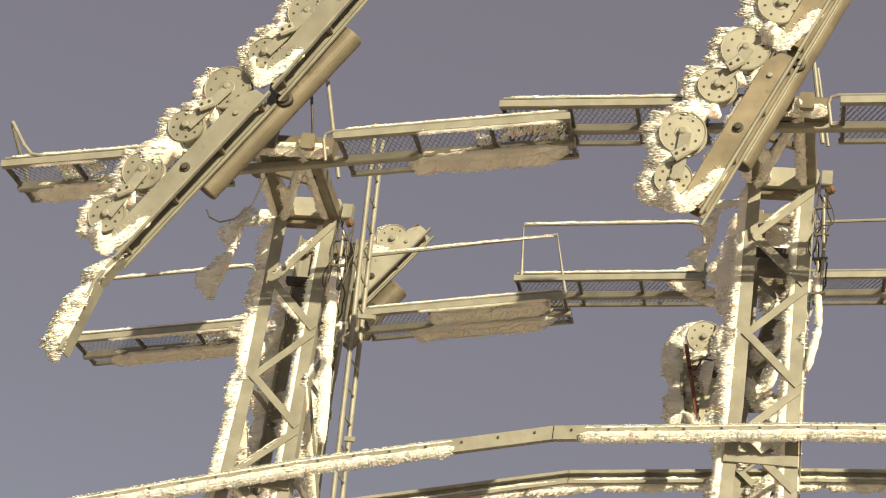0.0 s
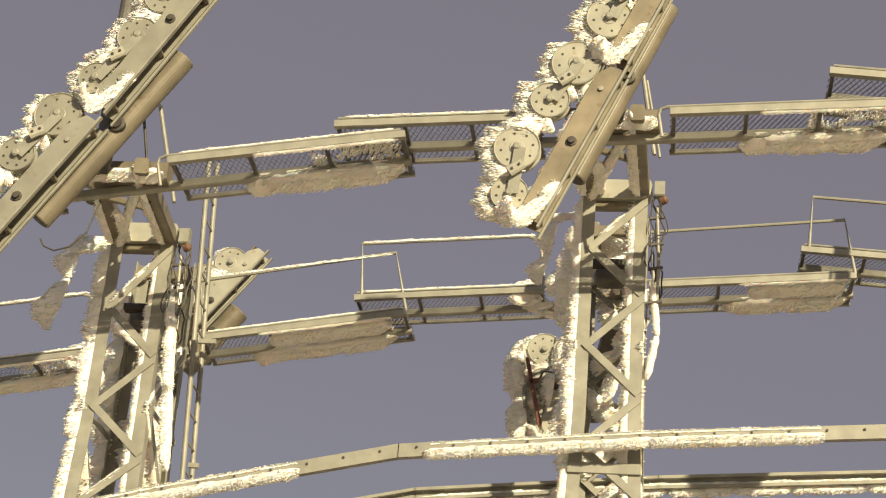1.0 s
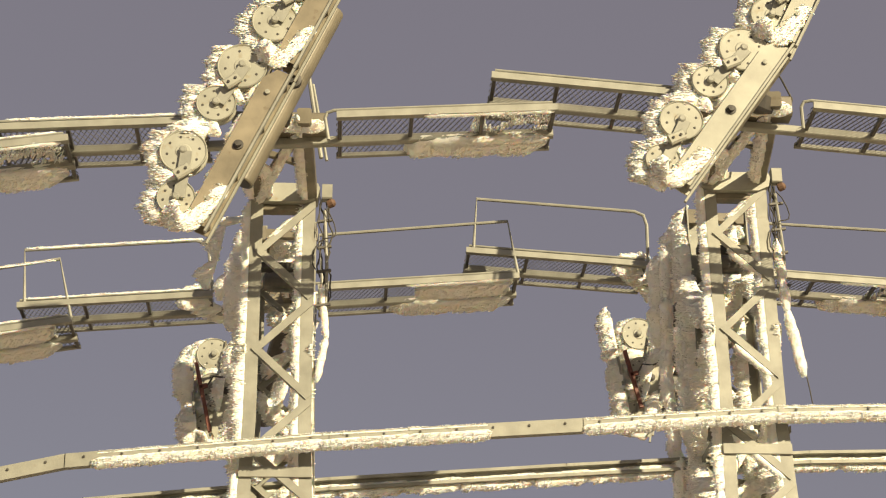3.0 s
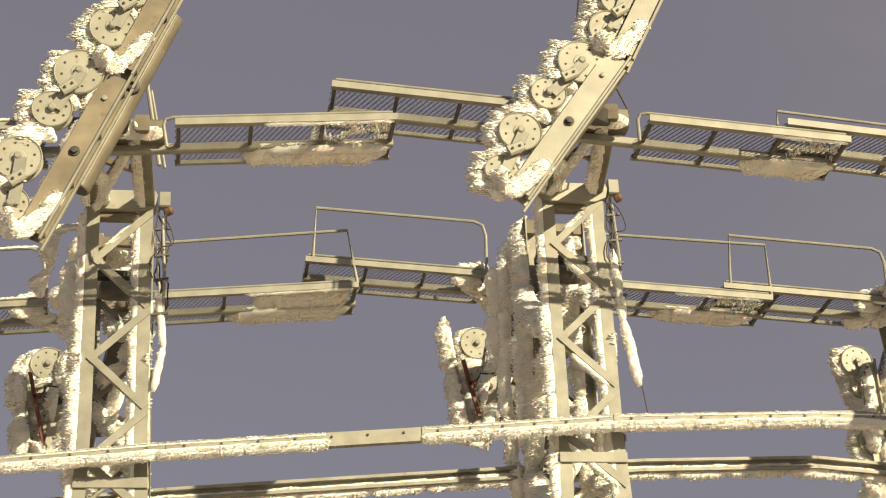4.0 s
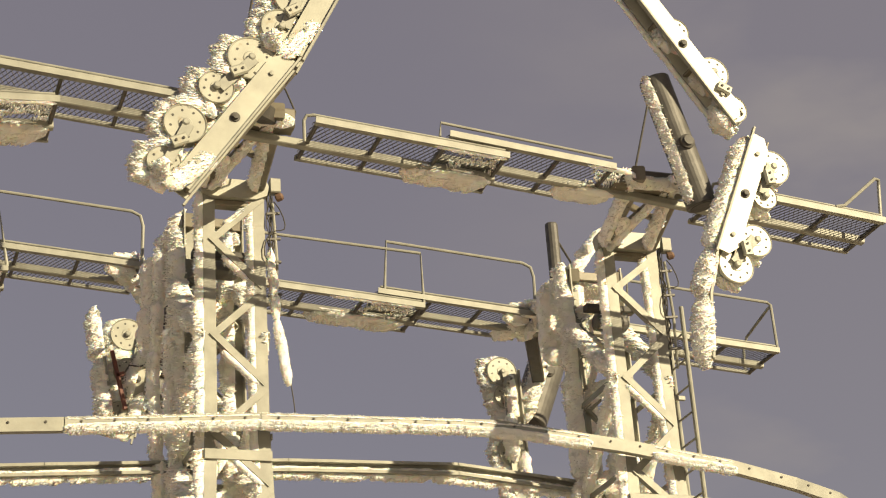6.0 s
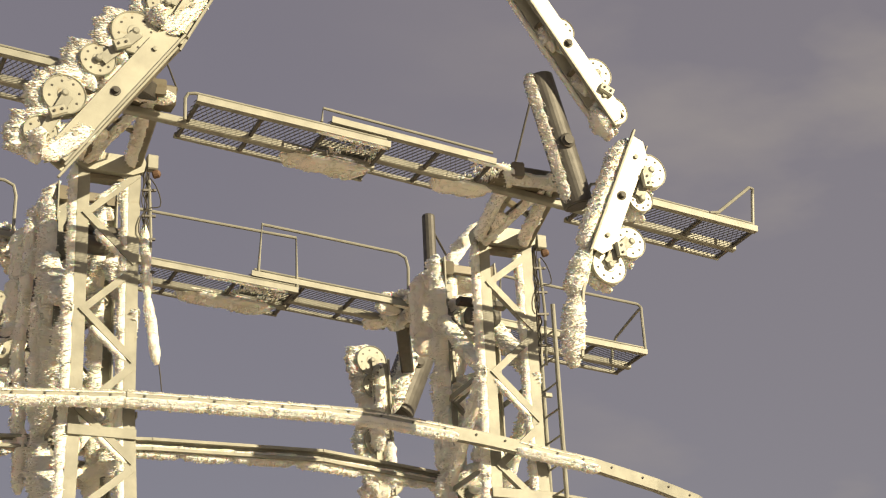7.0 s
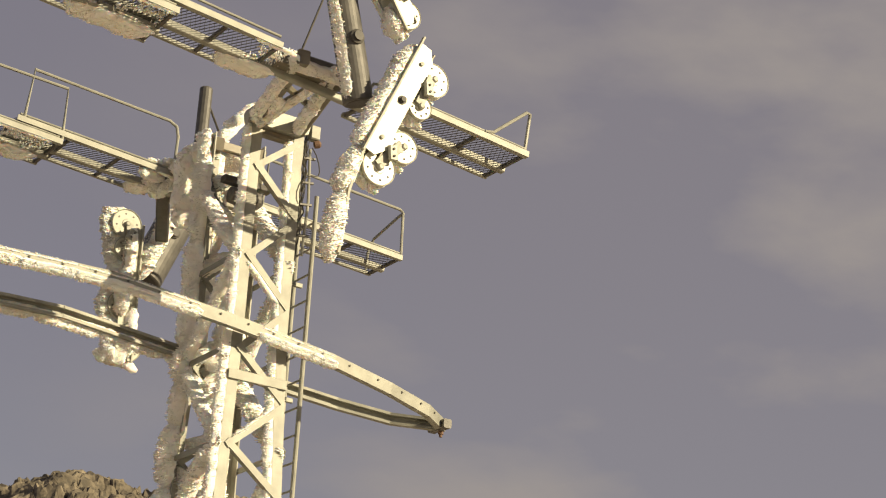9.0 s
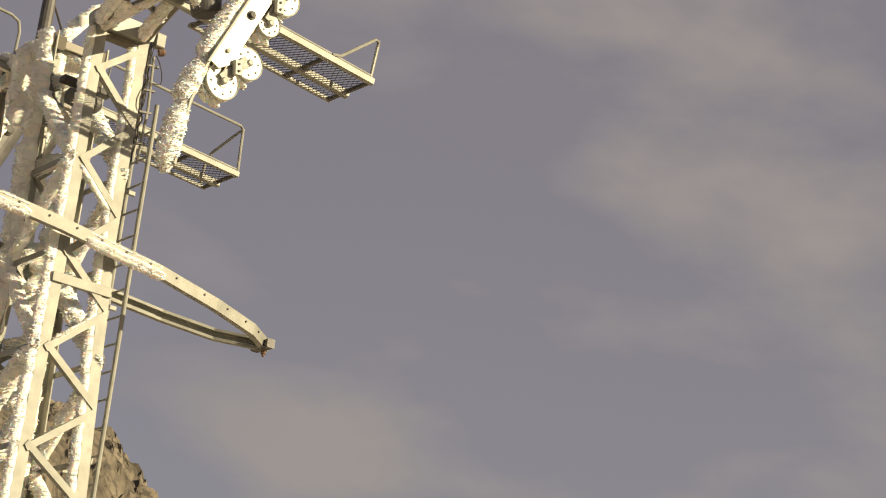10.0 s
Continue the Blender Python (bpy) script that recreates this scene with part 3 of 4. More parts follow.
def guide_rail():
    t = thing("guide_rail", pose(0, 0, 0), "galvanised channel guide rail loop, bolted and rime-covered", "guide rail")
    front = [(x, 15.72) for x in (-9, -6.57, -4.72, -2.43, -0.1, 2.2, 4.0, 6.35)] + [(7.7, 15.72), (8.9, 15.8), (9.7, 15.95), (10.3, 16.12), (10.66, 16.36)]
    rear = [(10.66, 16.40), (10.2, 16.78), (9.6, 16.95), (8.6, 17.05), (7.6, 17.08), (6.4, 17.08), (4.6, 17.08), (2.2, 17.08), (-0.1, 17.08), (-2.43, 17.08), (-4.72, 17.08), (-9, 17.08)]
    for pts, inward in ((front, 1), (rear, -1)):
        for (xa, ya), (xb, yb) in zip(pts, pts[1:]):
            a, b = Vector((xa, ya, rail_z(xa))), Vector((xb, yb, rail_z(xb)))
            s = Shape()
            d = (b - a).normalized()
            n = Vector((-d.y, d.x, 0)).normalized() * (1 if (Vector((-d.y, d.x, 0)).y > 0) == (inward > 0) else -1)
            h = 0.065
            up = Vector((0, 0, 1))
            e = d * 0.004
            s.loft([[p + n * u + up * v for u, v in ((0, -h), (0.075, -h), (0.075, -h + 0.03), (0.012, -h + 0.03), (0.012, h - 0.03), (0.075, h - 0.03), (0.075, h), (0, h))][::1 if inward > 0 else -1] for p in (a - e, b + e)])
            part("rail_channel", s, STEEL, t)
            bolts = Shape()
            k = max(2, int((b - a).length / 0.3))
            for i in range(k):
                p = a.lerp(b, (i + 0.5) / k)
                bolts.turn(p - n * 0.001 + up * 0.02, -n, [(0.012, 0), (0.012, 0.01), (0.0, 0.012)], 8)
            tagged(part("bolt", bolts, DARK, t), kind="stuff")
    s = Shape().beam((10.60, 16.22, rail_z(10.66) - 0.01), (10.60, 16.54, rail_z(10.66) - 0.01), 0.10, 0.10, (1, 0, 0))
    part("end_clamp", s, GRATE, t)
    s = Shape().turn((10.62, 16.38, rail_z(10.66) - 0.06), (0, 0, -1), [(0.03, 0), (0.03, 0.04), (0.018, 0.045), (0.018, 0.07), (0, 0.07)], 10)
    part("clamp_bolt", s, RUST, t)
    s = Shape()
    bare = ((-3.2, -2.45), (1.45, 2.15), (7.1, 7.9))
    for ys, x_end in ((15.72, 8.9), (17.08, 8.6)):
        x = -8.8
        while x < x_end:
            x2 = min(x + rnd.uniform(0.5, 0.9), x_end)
            if not (ys < 16 and any(lo - 0.3 < x < hi - 0.1 for lo, hi in bare)) and (ys < 16 or rnd.random() < 0.96):
                def on(q, dy, dz):
                    return Vector((q, ys + dy + (0.07 * (q - 7.7) if q > 7.7 and ys < 16 else 0), rail_z(q) + dz))
                near = ys < 16
                rime(s, on(x, 0.03, 0.055), on(x2 + 0.05, 0.03, 0.055), 0.08, 0.018, Vector((-0.2, -0.4, 0.8)), 1.0, 0.5, 7)
                rime(s, on(x, -0.004 if near else -0.02, -0.04), on(x2 + 0.05, -0.004 if near else -0.02, -0.03), 0.075, 0.026, Vector((-0.6, -0.8, -0.5)), 1.8, 1.3, 7, 0.5)
                rime(s, on(x, 0.02, -0.06), on(x2 + 0.05, 0.02, -0.06), 0.085, 0.034 if near else 0.08, Vector((-0.6, -0.3, -0.8)), 1.4, 1.2, 7, 0.5)
            x = x2
    part("rime", s, RIME, t, "white feathery rime", True)


guide_rail()


# ---- sheave batteries ----
def sheave(parent, x, y, z, r, mat):
    s = Shape()
    s.turn((x, y, z), (0, -1, 0), [(0.03, -0.06), (r * 0.93, -0.055), (r, -0.05), (r, -0.03), (r * 0.9, -0.012), (r * 0.9, 0.012), (r, 0.03), (r, 0.05), (r * 0.97, 0.056), (r * 0.93, 0.05), (r * 0.92, 0.046), (r * 0.34, 0.046), (r * 0.30, 0.052), (0.03, 0.052)], 36)
    wheel = part("sheave", s, mat, parent, "round steel rope sheave with bolt holes")
    b = Shape()
    for i in range(8):
        a = 2 * math.pi * i / 8 + 0.2
        b.turn((x + math.cos(a) * r * 0.68, y - 0.0465, z + math.sin(a) * r * 0.68), (0, -1, 0), [(0.012, -0.01), (0.012, 0.002), (0.0, 0.003)], 8)
    tagged(part("bolt_hole", b, DARK, wheel), kind="stuff")
    h = Shape().turn((x, y - 0.055, z), (0, -1, 0), [(0.034, -0.01), (0.034, 0.03), (0.022, 0.04), (0.0, 0.04)], 12)
    part("hub", h, STEEL, wheel)


def sub_beam(parent, a, b, side, y, wheels, width, plate):
    """A sheave beam from a to b in the x-z plane; wheels are (place along, radius), standing off to one side."""
    a, b = Vector((a[0], y, a[1])), Vector((b[0], y, b[1]))
    d = (b - a).normalized()
    n = Vector((-d.z, 0, d.x)) * side
    L = (b - a).length
    pts = [a, a + n * width * 0.6, a + d * 0.12 + n * width, b - d * 0.12 + n * width, b + n * width * 0.6, b]
    for dy in (-0.09, 0.09):
        s = Shape().slab([(p.x, p.z) for p in pts], y + dy - 0.008, y + dy + 0.008)
        part("side_plate", s, plate, parent)
    # turned-out lips along the open side, ties across the slot
    for dy, wd in ((-0.115, 0.045), (0.11, 0.03)):
        s = Shape().beam(a - n * 0.012 - d * 0.05 + Vector((0, dy, 0)), b - n * 0.012 + d * 0.05 + Vector((0, dy, 0)), wd, 0.022)
        part("flange", s, STEEL, parent)
    s = Shape().beam(a + n * (width - 0.02), b + n * (width - 0.02), 0.16, 0.016)
    part("web", s, TUBE, parent)
    for u in (0.04, 0.36, 0.68, 0.96):
        p = a.lerp(b, u) + n * 0.03
        part("tie", Shape().beam(p - Vector((0, 0.08, 0)), p + Vector((0, 0.08, 0)), 0.05, 0.03), TUBE, parent)
    for u in (0.15, 0.5, 0.85):
        p = a + d * L * u + n * width * 0.5
        s = Shape().turn((p.x, y - 0.098, p.z), (0, -1, 0), [(0.045, 0), (0.045, 0.012), (0.028, 0.014), (0.028, 0.04), (0, 0.042)] if u == 0.5 else [(0.022, 0), (0.022, 0.02), (0, 0.022)], 12)
        part("pivot_bolt", s, DARK if u == 0.5 else STEEL, parent)
    for u, off, r in wheels:
        p = a + d * u + n * off
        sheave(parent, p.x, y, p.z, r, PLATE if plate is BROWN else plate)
    for (u0, o0, r0), (u1, o1, r1) in zip(wheels[::2], wheels[1::2]):
        p, q = a + d * u0 + n * (o0 - 0.03), a + d * u1 + n * (o1 - 0.03)
        s = Shape().beam(p + Vector((0, -0.075, 0)), q + Vector((0, -0.075, 0)), 0.014, 0.10, None, 0.3)
        part("rocker", s, STEEL, parent)
        c = p.lerp(q, 0.5) + Vector((0, -0.12, 0))
        s = Shape().beam(c - d * 0.06 + n * 0.035, c + d * 0.06 - n * 0.035, 0.05, 0.10, None, 0.3)
        block = part("rocker_block", s, PLATE, parent)
        for sg in (-1, 1):
            e = c + d * 0.03 * sg - n * 0.018 * sg
            part("block_bolt", Shape().turn((e.x, e.y - 0.024, e.z), (0, -1, 0), [(0.013, 0), (0.013, 0.012), (0, 0.014)], 6), DARK, block)
    return a, b, d, n


DEEP = 20.0


def battery(k, y, label, beams, tube, tails, group="near sheave batteries", dark=False, big=1.0, plate=None):
    t = thing("sheave_battery", pose(0, 0, 0), label, "sheave battery", group)
    if y > 16:                                # the far ones hang a little behind their rope line
        k0, y = DEEP / y, DEEP

        def out(p):
            return (p[0] * k0, EYE[2] + (p[1] - EYE[2]) * k0)
        beams = [(out(a), out(b), side, wheels) for a, b, side, wheels in beams]
        tube = (*out(tube[0:2]), *out(tube[2:4]), tube[4] * k0)
        tails = [[out(p) for p in pts] for pts in tails]
    back = (y + 0.26) / y                     # the main tube lies behind the plates
    ends = [Vector((px * back, y + 0.26, EYE[2] + (pz - EYE[2]) * back)) for px, pz in (tube[0:2], tube[2:4])]
    d0 = (ends[1] - ends[0]).normalized()
    r = tube[4]
    s = Shape().rod([ends[0], ends[0] + d0 * 0.012, ends[1] - d0 * 0.012, ends[1]], [r * 0.94, r, r, r * 0.94], 28)
    # dark: the shade on the tube is put into its colour
    main = part("main_tube", s, GRATE if dark else TUBE, t, "steel main tube, coloured dark for the shade on it" if dark else "")
    for e, sg in ((ends[0], 1), (ends[1], -1)):
        s = Shape().turn(e - d0 * sg * 0.002, -d0 * sg, [(r * 0.8, -0.01), (r * 0.8, 0.003), (0, 0.003)], 20)
        part("end_cap", s, DARK, main)
    mid = ends[0].lerp(ends[1], 0.55) + Vector((0, -r, 0))
    s = Shape().turn(mid, (0, -1, 0), [(0.075, -0.03), (0.075, 0.02), (0.05, 0.03), (0.05, 0.05), (0, 0.05)], 16)
    part("pivot", s, DARK, main)
    c = ends[0].lerp(ends[1], 0.45)
    tx, zn, zf = TOWERS[k][:3]
    s = Shape().beam(c, (tx, 14.42, zn + 0.1) if y < 16 else (tx, 18.8, zf + 0.1), 0.16, 0.16, (1, 0, 0))
    part("mounting_arm", s, DARK, t)
    ice = Shape()
    for a, b, side, wheels in beams:
        a, b, d, n = sub_beam(t, a, b, side, y, wheels, 0.2, plate or PLATE)
        for u, off, r in wheels:
            p = a + d * u + n * off
            w = (n * 0.5 + WIND).normalized() if side > 0 else WIND
            dep = (0.25 if side > 0 else 0.04) * big
            for k in range(4):
                ang = math.atan2(w.z, w.x) + (k - 1.5) * 0.62
                rad = Vector((math.cos(ang), 0, math.sin(ang)))
                tt = Vector((-rad.z, 0, rad.x))
                q = p + rad * r * 0.90 + Vector((0, 0.06, 0))
                rime(ice, q - tt * 0.15, q + tt * 0.15, 0.19 if side > 0 else 0.12, dep * rnd.uniform(0.7, 1.2), rad * 0.35 + w, 1.3, 0.75, 5, 0.8)
            if side > 0:
                rime(ice, p - d * r * 1.0 + n * 0.02 + Vector((0, 0.02, 0)), p - d * r * 1.5 - n * 0.16 + Vector((0, -0.02, 0)), 0.12, 0.05 * big, Vector((-0.7, -0.8, 0)), 0.8, 0.6, 9)
        if side > 0:
            for (u0, o0, r0), (u1, o1, r1) in zip(wheels, wheels[1:]):
                pa, pb = a + d * u0 + n * (o0 - 0.05) + Vector((0, 0.07, 0)), a + d * u1 + n * (o1 - 0.05) + Vector((0, 0.07, 0))
                rime(ice, pa - d * 0.06, pb + d * 0.06, 0.26, 0.42 * big ** 0.5 * rnd.uniform(0.85, 1.1), n * 0.6 + WIND, 1.0, 0.6, 5, 0.8)
            rime(ice, a + n * 0.12 - d * 0.02, a + n * 0.42 + d * 0.05, 0.24, 0.13 * big, WIND - d * 0.8, 0.8, 0.5, 7)
            rime(ice, a + n * 0.17 - d * 0.10 + Vector((0, -0.085, 0)), a + n * 0.04 + d * 0.42 + Vector((0, -0.085, 0)), 0.2, 0.03 * big, Vector((-0.5, -0.8, -0.2)), 1.4, 1.4, 9)
            rime(ice, a + n * 0.22 - d * 0.06 + Vector((0, -0.06, 0)), a + n * 0.36 + d * 0.10 + Vector((0, -0.05, 0)), 0.32, 0.09 * big, WIND - d * 0.2, 1.2, 0.8, 7)
            for u in (0.0, 0.25, 0.5, 0.75):
                c = a.lerp(b, u + 0.12) + n * 0.2 + Vector((0, 0.06, 0))
                rime(ice, c - d * 0.2, c + d * 0.2, 0.2, rnd.uniform(0.06, 0.14) * big, n + WIND * 0.6, 0.9, 0.6, 6)
        elif wheels[0][0] < 0.05:
            rime(ice, a - n * 0.03, b - n * 0.03, 0.2, 0.13, Vector((-1, -0.3, -0.5)), 1.3, 0.7, 7, 0.4)
        else:
            rime(ice, a - n * 0.03 + Vector((0, 0.1, 0)), b - n * 0.03 + Vector((0, 0.1, 0)), 0.05, 0.04, Vector((-1, -0.3, -0.4)), 1.2, 0.8, 7)
            rime(ice, a - d * 0.12 - n * 0.05, a + d * 0.22 - n * 0.03, 0.22, 0.10, Vector((-1, -0.3, -0.5)), 1.2, 0.7, 7, 0.5)
    if y > 16 and big >= 0.5:
        for a, b, side, wheels in beams:
            for u, v, q in ((0.0, 0.4, 0.02), (0.3, 0.7, 0.16), (0.6, 1.0, 0.10)):
                pa = Vector((a[0] - q, y - 0.06, a[1])).lerp(Vector((b[0] - q, y - 0.06, b[1])), u)
                pb = Vector((a[0] - q, y - 0.06, a[1])).lerp(Vector((b[0] - q, y - 0.06, b[1])), v)
                rime(ice, pa, pb, rnd.uniform(0.2, 0.3), rnd.uniform(0.08, 0.14), Vector((-1, -0.35, -0.4)), 1.2, 0.9, 6, 0.6)
    if dark and y > 16:
        for q in range(5):
            u = q / 5
            c = ends[0].lerp(ends[1], u + 0.1) + Vector((-r * 0.55, -r * 0.75, 0))
            rime(ice, c - d0 * 0.22, c + d0 * 0.22, r * 1.6, rnd.uniform(0.10, 0.16), Vector((-1, -0.45, -0.45)), 1.3, 1.0, 6, 0.6)
    if dark:
        rime(ice, ends[0] + Vector((-tube[4] * 0.75, -0.04, 0)), ends[1] + Vector((-tube[4] * 0.75, -0.04, 0)), 0.14, 0.06, Vector((-1, -0.5, -0.3)), 1.6, 1.8)
    side_on = ends[0].x
    for pts in tails:
        for (xa, za), (xb, zb) in zip(pts, pts[1:]):
            s = Shape().beam((xa, y, za), (xb, y, zb), 0.2, 0.03)
            part("rope_catcher", s, STEEL, t)
            ex = (Vector((xb, 0, zb)) - Vector((xa, 0, za))) * 0.12
            rime(ice, Vector((xa - 0.02, y, za)) - ex, Vector((xb - 0.02, y, zb)) + ex, 0.22, 0.21 if side_on < 0 else 0.15, Vector((-1, -0.35, -0.45)), 1.4, 0.7, 6, 0.4)
    part("rime", ice, RIME, t, "thick white feathery rime", True)
    return t


R1, R2 = 0.215, 0.17
battery(0, 13.7, "tilted sheave battery, plates coloured darker as turned from the sun, rime-crusted wheels", [((-6.0, 7.46), (-4.99, 9.04), 1, [(0.20, 0.39, R2), (0.70, 0.43, 0.19), (1.25, 0.42, 0.165), (1.75, 0.38, R1)]), ((-4.92, 9.16), (-3.88, 10.92), 1, [(0.21, 0.33, 0.155), (0.75, 0.28, 0.19), (1.2, 0.34, 0.18), (1.7, 0.34, R1)])], (-5.385, 8.125, -4.335, 9.745, 0.105), [[(-6.33, 6.55), (-6.16, 7.2), (-6.0, 7.46)]], big=0.75, plate=PLATE_DIM)
battery(1, 13.7, "tilted sheave battery with brown-stained plate, rime-crusted wheels", [((-1.115, 8.175), (-0.47, 9.625), 1, [(0.16, 0.36, 0.16), (0.57, 0.5, 0.2), (1.1, 0.46, 0.17), (1.52, 0.42, R1)]), ((-0.43, 9.725), (0.32, 11.42), 1, [(0.35, 0.36, 0.2), (0.8, 0.36, 0.2), (1.25, 0.36, 0.17), (1.65, 0.36, R1)])], (-0.85, 8.64, -0.115, 10.33, 0.10), [], plate=BROWN)
battery(2, 13.7, "tilted sheave battery buried in rime", [((2.9, 8.63), (3.85, 9.99), 1, [(0.1, 0.33, 0.15), (0.52, 0.40, 0.19), (1.0, 0.40, 0.16), (1.45, 0.33, R1)]), ((3.92, 10.05), (4.75, 11.7), 1, [(0.2, 0.3, 0.19), (0.55, 0.33, 0.19), (1.1, 0.34, 0.17), (1.5, 0.34, R1)])], (3.16, 9.12, 3.83, 10.06, 0.12), [], big=1.15)
battery(3, 13.7, "sheave battery bent over its pivot, plates coloured lighter as if sunlit", [((7.81, 8.54), (8.36, 9.80), -1, [(-0.05, 0.235, 0.18), (0.30, 0.35, 0.165), (0.80, 0.31, 0.13), (1.15, 0.30, 0.18)]), ((8.15, 9.91), (7.15, 11.39), -1, [(0.1, 0.14, 0.15), (0.51, 0.22, 0.17), (1.05, 0.17, 0.14)])], (7.42, 10.32, 7.76, 9.0, 0.15), [[(7.62, 7.44), (7.68, 8.07), (7.81, 8.54)]], dark=True, plate=PLATE_LIT)
FAR = "far sheave batteries"
battery(0, 19.3, "pale sheave battery rising behind a lift tower", [((-5.74, 9.05), (-4.74, 10.40), 1, [(0.5, 0.2, 0.17), (1.05, 0.36, 0.2), (1.4, 0.28, 0.2)])], (-5.54, 8.95, -4.99, 9.7, 0.13), [], FAR, False, 0.3)
battery(1, 19.3, "far sheave battery hanging nearly upright, rime flag and red bar", [((-1.22, 8.27), (-1.12, 9.47), 1, [(0.2, 0.25, 0.16), (0.68, 0.27, 0.17), (1.08, 0.3, 0.2)])], (-0.94, 8.57, -0.82, 9.17, 0.2), [[(-1.56, 8.22), (-1.62, 8.77), (-1.68, 9.37)]], FAR, True, 0.5)
battery(2, 19.3, "far sheave battery hanging nearly upright, rime flag and red bar", [((3.45, 8.45), (3.7, 9.7), 1, [(0.2, 0.2, 0.17), (0.75, 0.22, 0.17), (1.2, 0.32, 0.2)])], (3.55, 8.6, 3.95, 9.75, 0.17), [[(3.2, 8.65), (3.12, 9.3), (3.03, 9.9)]], FAR, True, 0.6)
battery(3, 19.3, "far sheave battery with slanting tube coloured dark as in shade, rime-lumped wheels", [((8.10, 7.85), (8.06, 9.45), 1, [(0.15, 0.02, 0.18), (0.66, 0.14, 0.19), (1.38, 0.14, 0.17), (1.70, 0.18, 0.2)])], (8.18, 8.86, 8.62, 9.95, 0.23), [], FAR, True, 1.0)

# red bars on the two upright far batteries, each with a little cable
for xa, za, xb, zb in ((-1.66, 9.455, -1.47, 8.625), (3.30, 9.67, 3.46, 8.97)):
    t = thing("brake_bar", pose(xa, 19.84, za), "red painted steel bar on a far sheave battery", "bar", "red bars")
    s = Shape().beam((0, 0, 0), (xb - xa, 0, zb - za), 0.05, 0.045)
    part("bar", s, RED, t)
    s = Shape().beam((0.05, 0, -0.3), (0.14, 0, -0.27), 0.05, 0.05)
    part("clamp", s, RED, t)
    s = Shape().rod([(0.14, 0, -0.27), (0.2, 0, -0.16), (0.32, 0, -0.17), (0.45, 0, -0.12)], 0.01, 6)
    part("cable", s, DARK, t)


# ---- ladders, poles, guys and iced cables ----
def ladder(x, top, lean):
    t = thing("ladder", pose(x, 16.6, 0), "plain steel ladder beside a lift tower", "ladder", "tower ladders")
    for y in (0, 0.36):
        s = Shape().rod([(0, y, -0.2), (lean, y, top)], 0.026, 10)
        part("stringer", s, STEEL, t)
    z = 0.3
    while z < top - 0.2:
        s = Shape().rod([(lean * z / top, 0, z), (lean * z / top, 0.36, z)], 0.012, 6)
        part("rung", s, STEEL, t)
        z += 0.3
    for z in (2.5, 5.2, 7.0, 8.3):
        s = Shape().beam((-0.3, 0.18, z), (lean * z / top, 0.18, z), 0.04, 0.05)
        part("stay", s, STEEL, t)


ladder(8.97, 9.3, 0.0)
ladder(-4.23, 10.4, -0.6)


def pole(x, y, z0, z1, r, guys):
    t = thing("lifting_pole", pose(x, y, z0), "upright steel lifting pole on a lift tower head", "pole", "lifting poles")
    s = Shape().rod([(0, 0, 0), (0, 0, z1 - z0 - 0.02), (0, 0, z1 - z0)], [r, r, r * 0.9], 14)
    part("tube", s, GRATE, t)
    for gx, gy, gz in guys:
        s = Shape().rod([(0, 0, z1 - z0 - 0.1), (gx - x, gy - y, gz - z0)], 0.014, 6)
        part("guy", s, DARK, t)


pole(3.92, 14.9, 9.85, 12.3, 0.07, [(3.55, 14.9, 9.9)])
pole(-5.37, 14.9, 8.9, 11.6, 0.07, [(-4.83, 14.9, 8.9)])
pole(8.42, 18.6, 9.8, 11.2, 0.08, [(8.8, 18.6, 10.4)])


def thin_rod(name, pts, r, label):
    t = thing(name, pose(*pts[0]), label, "rod" if r > 0.012 else "wire")
    o = Vector(pts[0])
    part("rod" if r > 0.012 else "wire", Shape().rod([Vector(p) - o for p in pts], r, 8), STEEL if r > 0.012 else DARK, t)


thin_rod("tie_rod", [(-4.88, 14.9, 9.94), (-4.60, 14.9, 8.92)], 0.02, "thin steel tie rod on the crossarm end")
thin_rod("tie_rod", [(-0.37, 14.9, 10.57), (-0.21, 14.9, 9.52)], 0.02, "thin steel tie rod on the crossarm end")
thin_rod("tie_rod", [(-0.30, 14.95, 10.32), (-0.16, 14.95, 9.52)], 0.014, "thin steel tie rod on the crossarm end")
thin_rod("tie_rod", [(8.03, 14.9, 11.0), (7.60, 14.9, 9.56)], 0.012, "thin steel tie rod on the crossarm end")
thin_rod("loose_wire", [(4.12, 15.2, 10.8), (4.2, 15.2, 10.62), (4.28, 15.2, 10.41), (4.25, 15.2, 10.27), (4.12, 15.2, 10.2)], 0.010, "loose dark wire loop at the tower head")
thin_rod("loose_wire", [(4.37, 16.0, 7.9), (4.39, 16.0, 7.75), (4.41, 16.0, 7.55), (4.36, 16.0, 7.5)], 0.006, "thin dark wire hanging under an icicle of rime")


thin_rod("loose_wire", [(-5.42, 13.9, 8.05), (-5.38, 13.9, 7.98), (-5.28, 13.9, 7.94), (-5.15, 13.9, 7.98), (-5.02, 13.9, 8.12), (-4.95, 13.9, 8.4)], 0.008, "loose dark wire hanging under the tube")


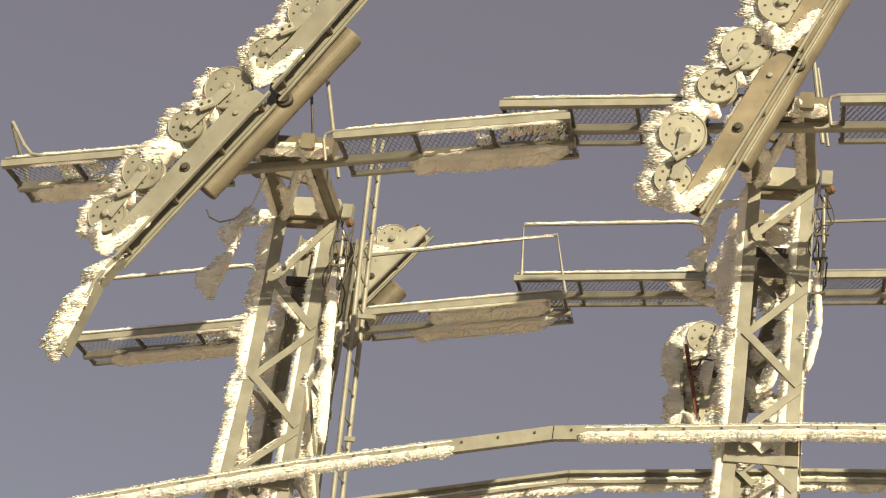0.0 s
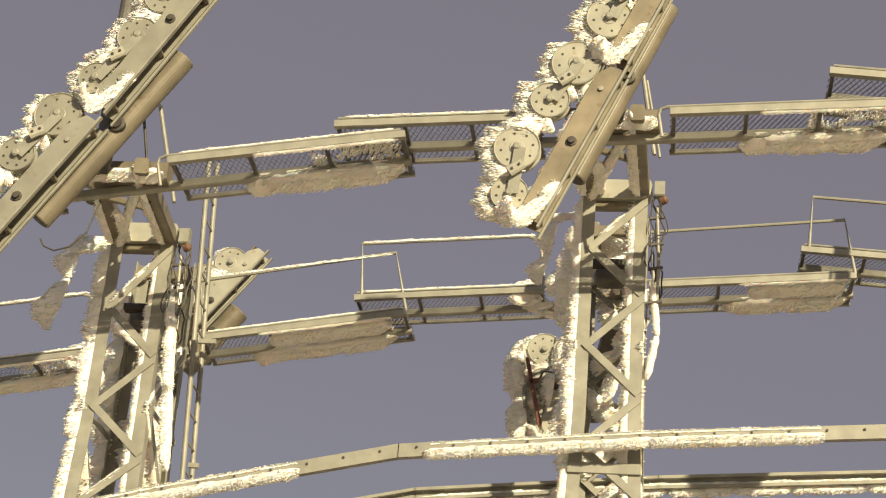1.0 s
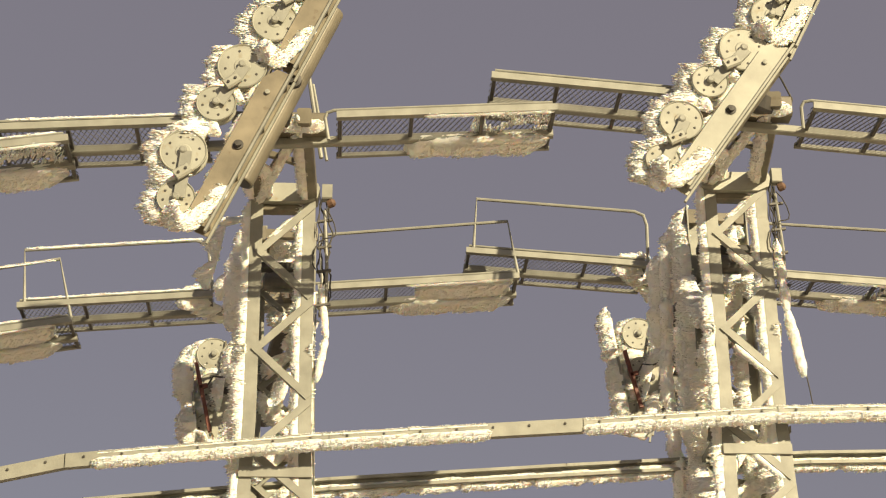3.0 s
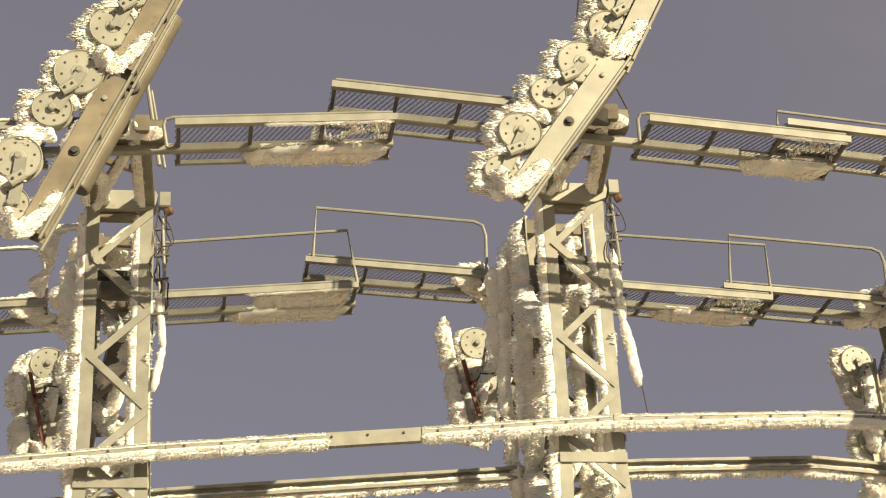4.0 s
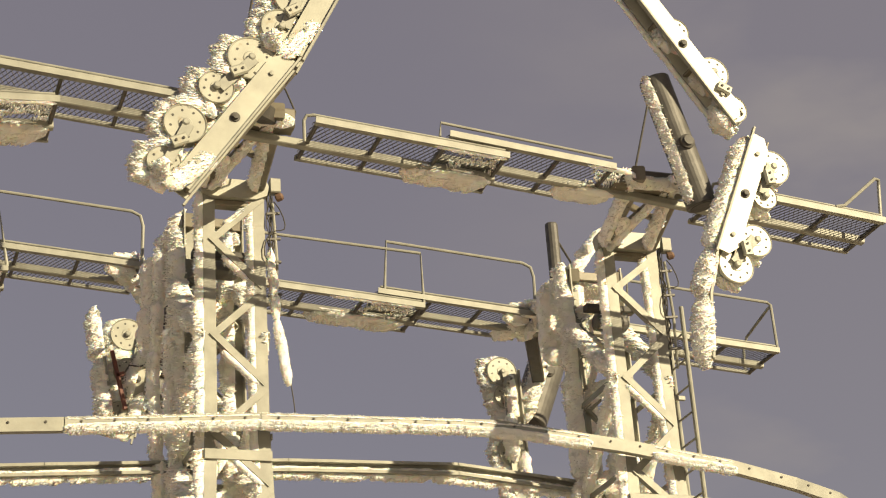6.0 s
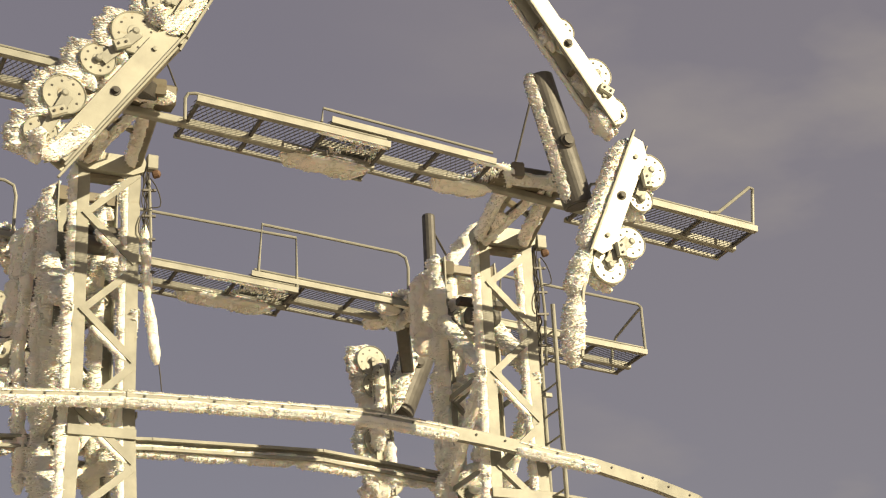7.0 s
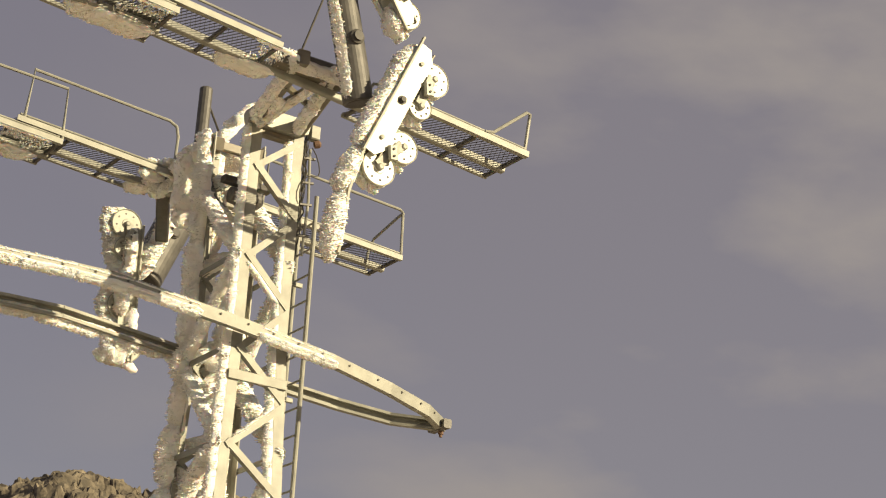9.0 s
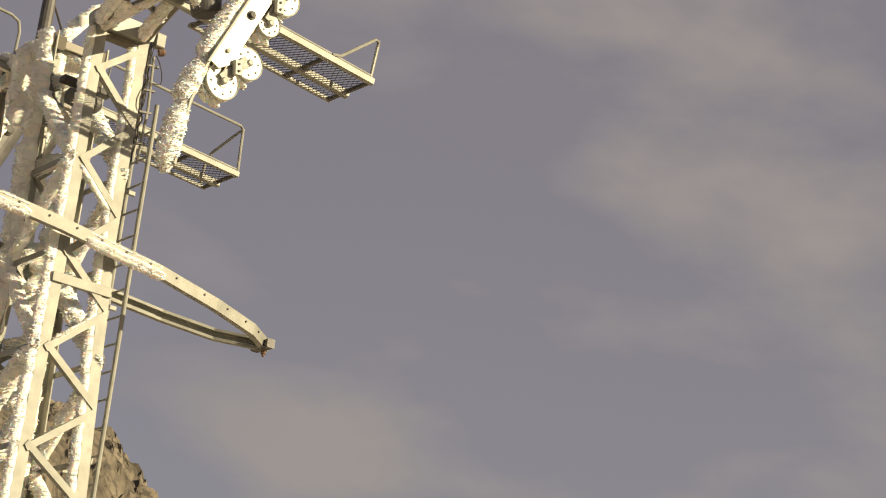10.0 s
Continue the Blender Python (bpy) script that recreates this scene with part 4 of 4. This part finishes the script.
def iced_cable(pts, y, width, depth, grow, label):
    t = thing("iced_cable", pose(pts[0][0], y, pts[0][1]), label, "cable", "iced cables")
    o = Vector((pts[0][0], y, pts[0][1]))
    ps = [Vector((px, y, pz)) - o for px, pz in pts]
    part("cable", Shape().rod(ps, 0.012, 6), DARK, t)
    s = Shape()
    for a, b in zip(ps, ps[1:]):
        rime(s, a, b + (b - a) * 0.05, width, depth, grow, 1.0, 0.5, 6)
    part("rime", s, RIME, t, "flag of white rime", True)


LEFT = Vector((-1, -0.15, -0.25))
DOWN = Vector((-0.3, -0.5, -0.2))
iced_cable([(-5.50, 9.15), (-5.95, 9.24), (-6.01, 8.79), (-6.14, 8.25)], 16.4, 0.16, 0.27, LEFT, "dark cable with a flag of rime beside a lift tower")
iced_cable([(-0.90, 9.65), (-1.16, 9.55), (-1.22, 9.2), (-1.30, 8.88)], 16.4, 0.15, 0.22, LEFT, "dark cable with a flag of rime beside a lift tower")
iced_cable([(-4.80, 8.5), (-4.70, 7.5), (-4.62, 6.72)], 16.0, 0.1, 0.1, DOWN, "cable with a smooth ribbon of rime")
iced_cable([(-0.20, 8.75), (-0.14, 8.21), (-0.22, 7.78)], 16.0, 0.07, 0.05, DOWN, "cable with a smooth ribbon of rime")
iced_cable([(4.20, 9.3), (4.25, 8.56), (4.35, 7.9)], 16.0, 0.1, 0.08, DOWN, "cable with a long tapering ribbon of rime")
for k in range(7):
    iced_cable([(8.70 - 0.04 * k, 10.75 - 0.10 * k), (8.42 - 0.05 * k, 10.35 - 0.09 * k), (8.16 - 0.05 * k + 0.02 * (k % 3), 9.95 - 0.07 * k)], 17.6 + 0.12 * k, 0.11 + 0.03 * (k % 3), 0.12 + 0.03 * (k % 2), LEFT, "cable buried in lumps of rime behind a lift tower")
for k in range(6):
    iced_cable([(3.70 + 0.03 * k, 10.45 - 0.10 * k), (3.52 + 0.02 * k, 10.05 - 0.09 * k), (3.42 - 0.03 * (k % 3), 9.65 - 0.06 * k)], 17.6 + 0.12 * k, 0.10 + 0.03 * (k % 3), 0.11 + 0.03 * (k % 2), LEFT, "cable buried in lumps of rime behind a lift tower")
iced_cable([(-0.75, 9.85), (-1.12, 9.78), (-1.27, 9.42)], 17.9, 0.2, 0.14, LEFT, "cable bundle buried in lumps of rime")
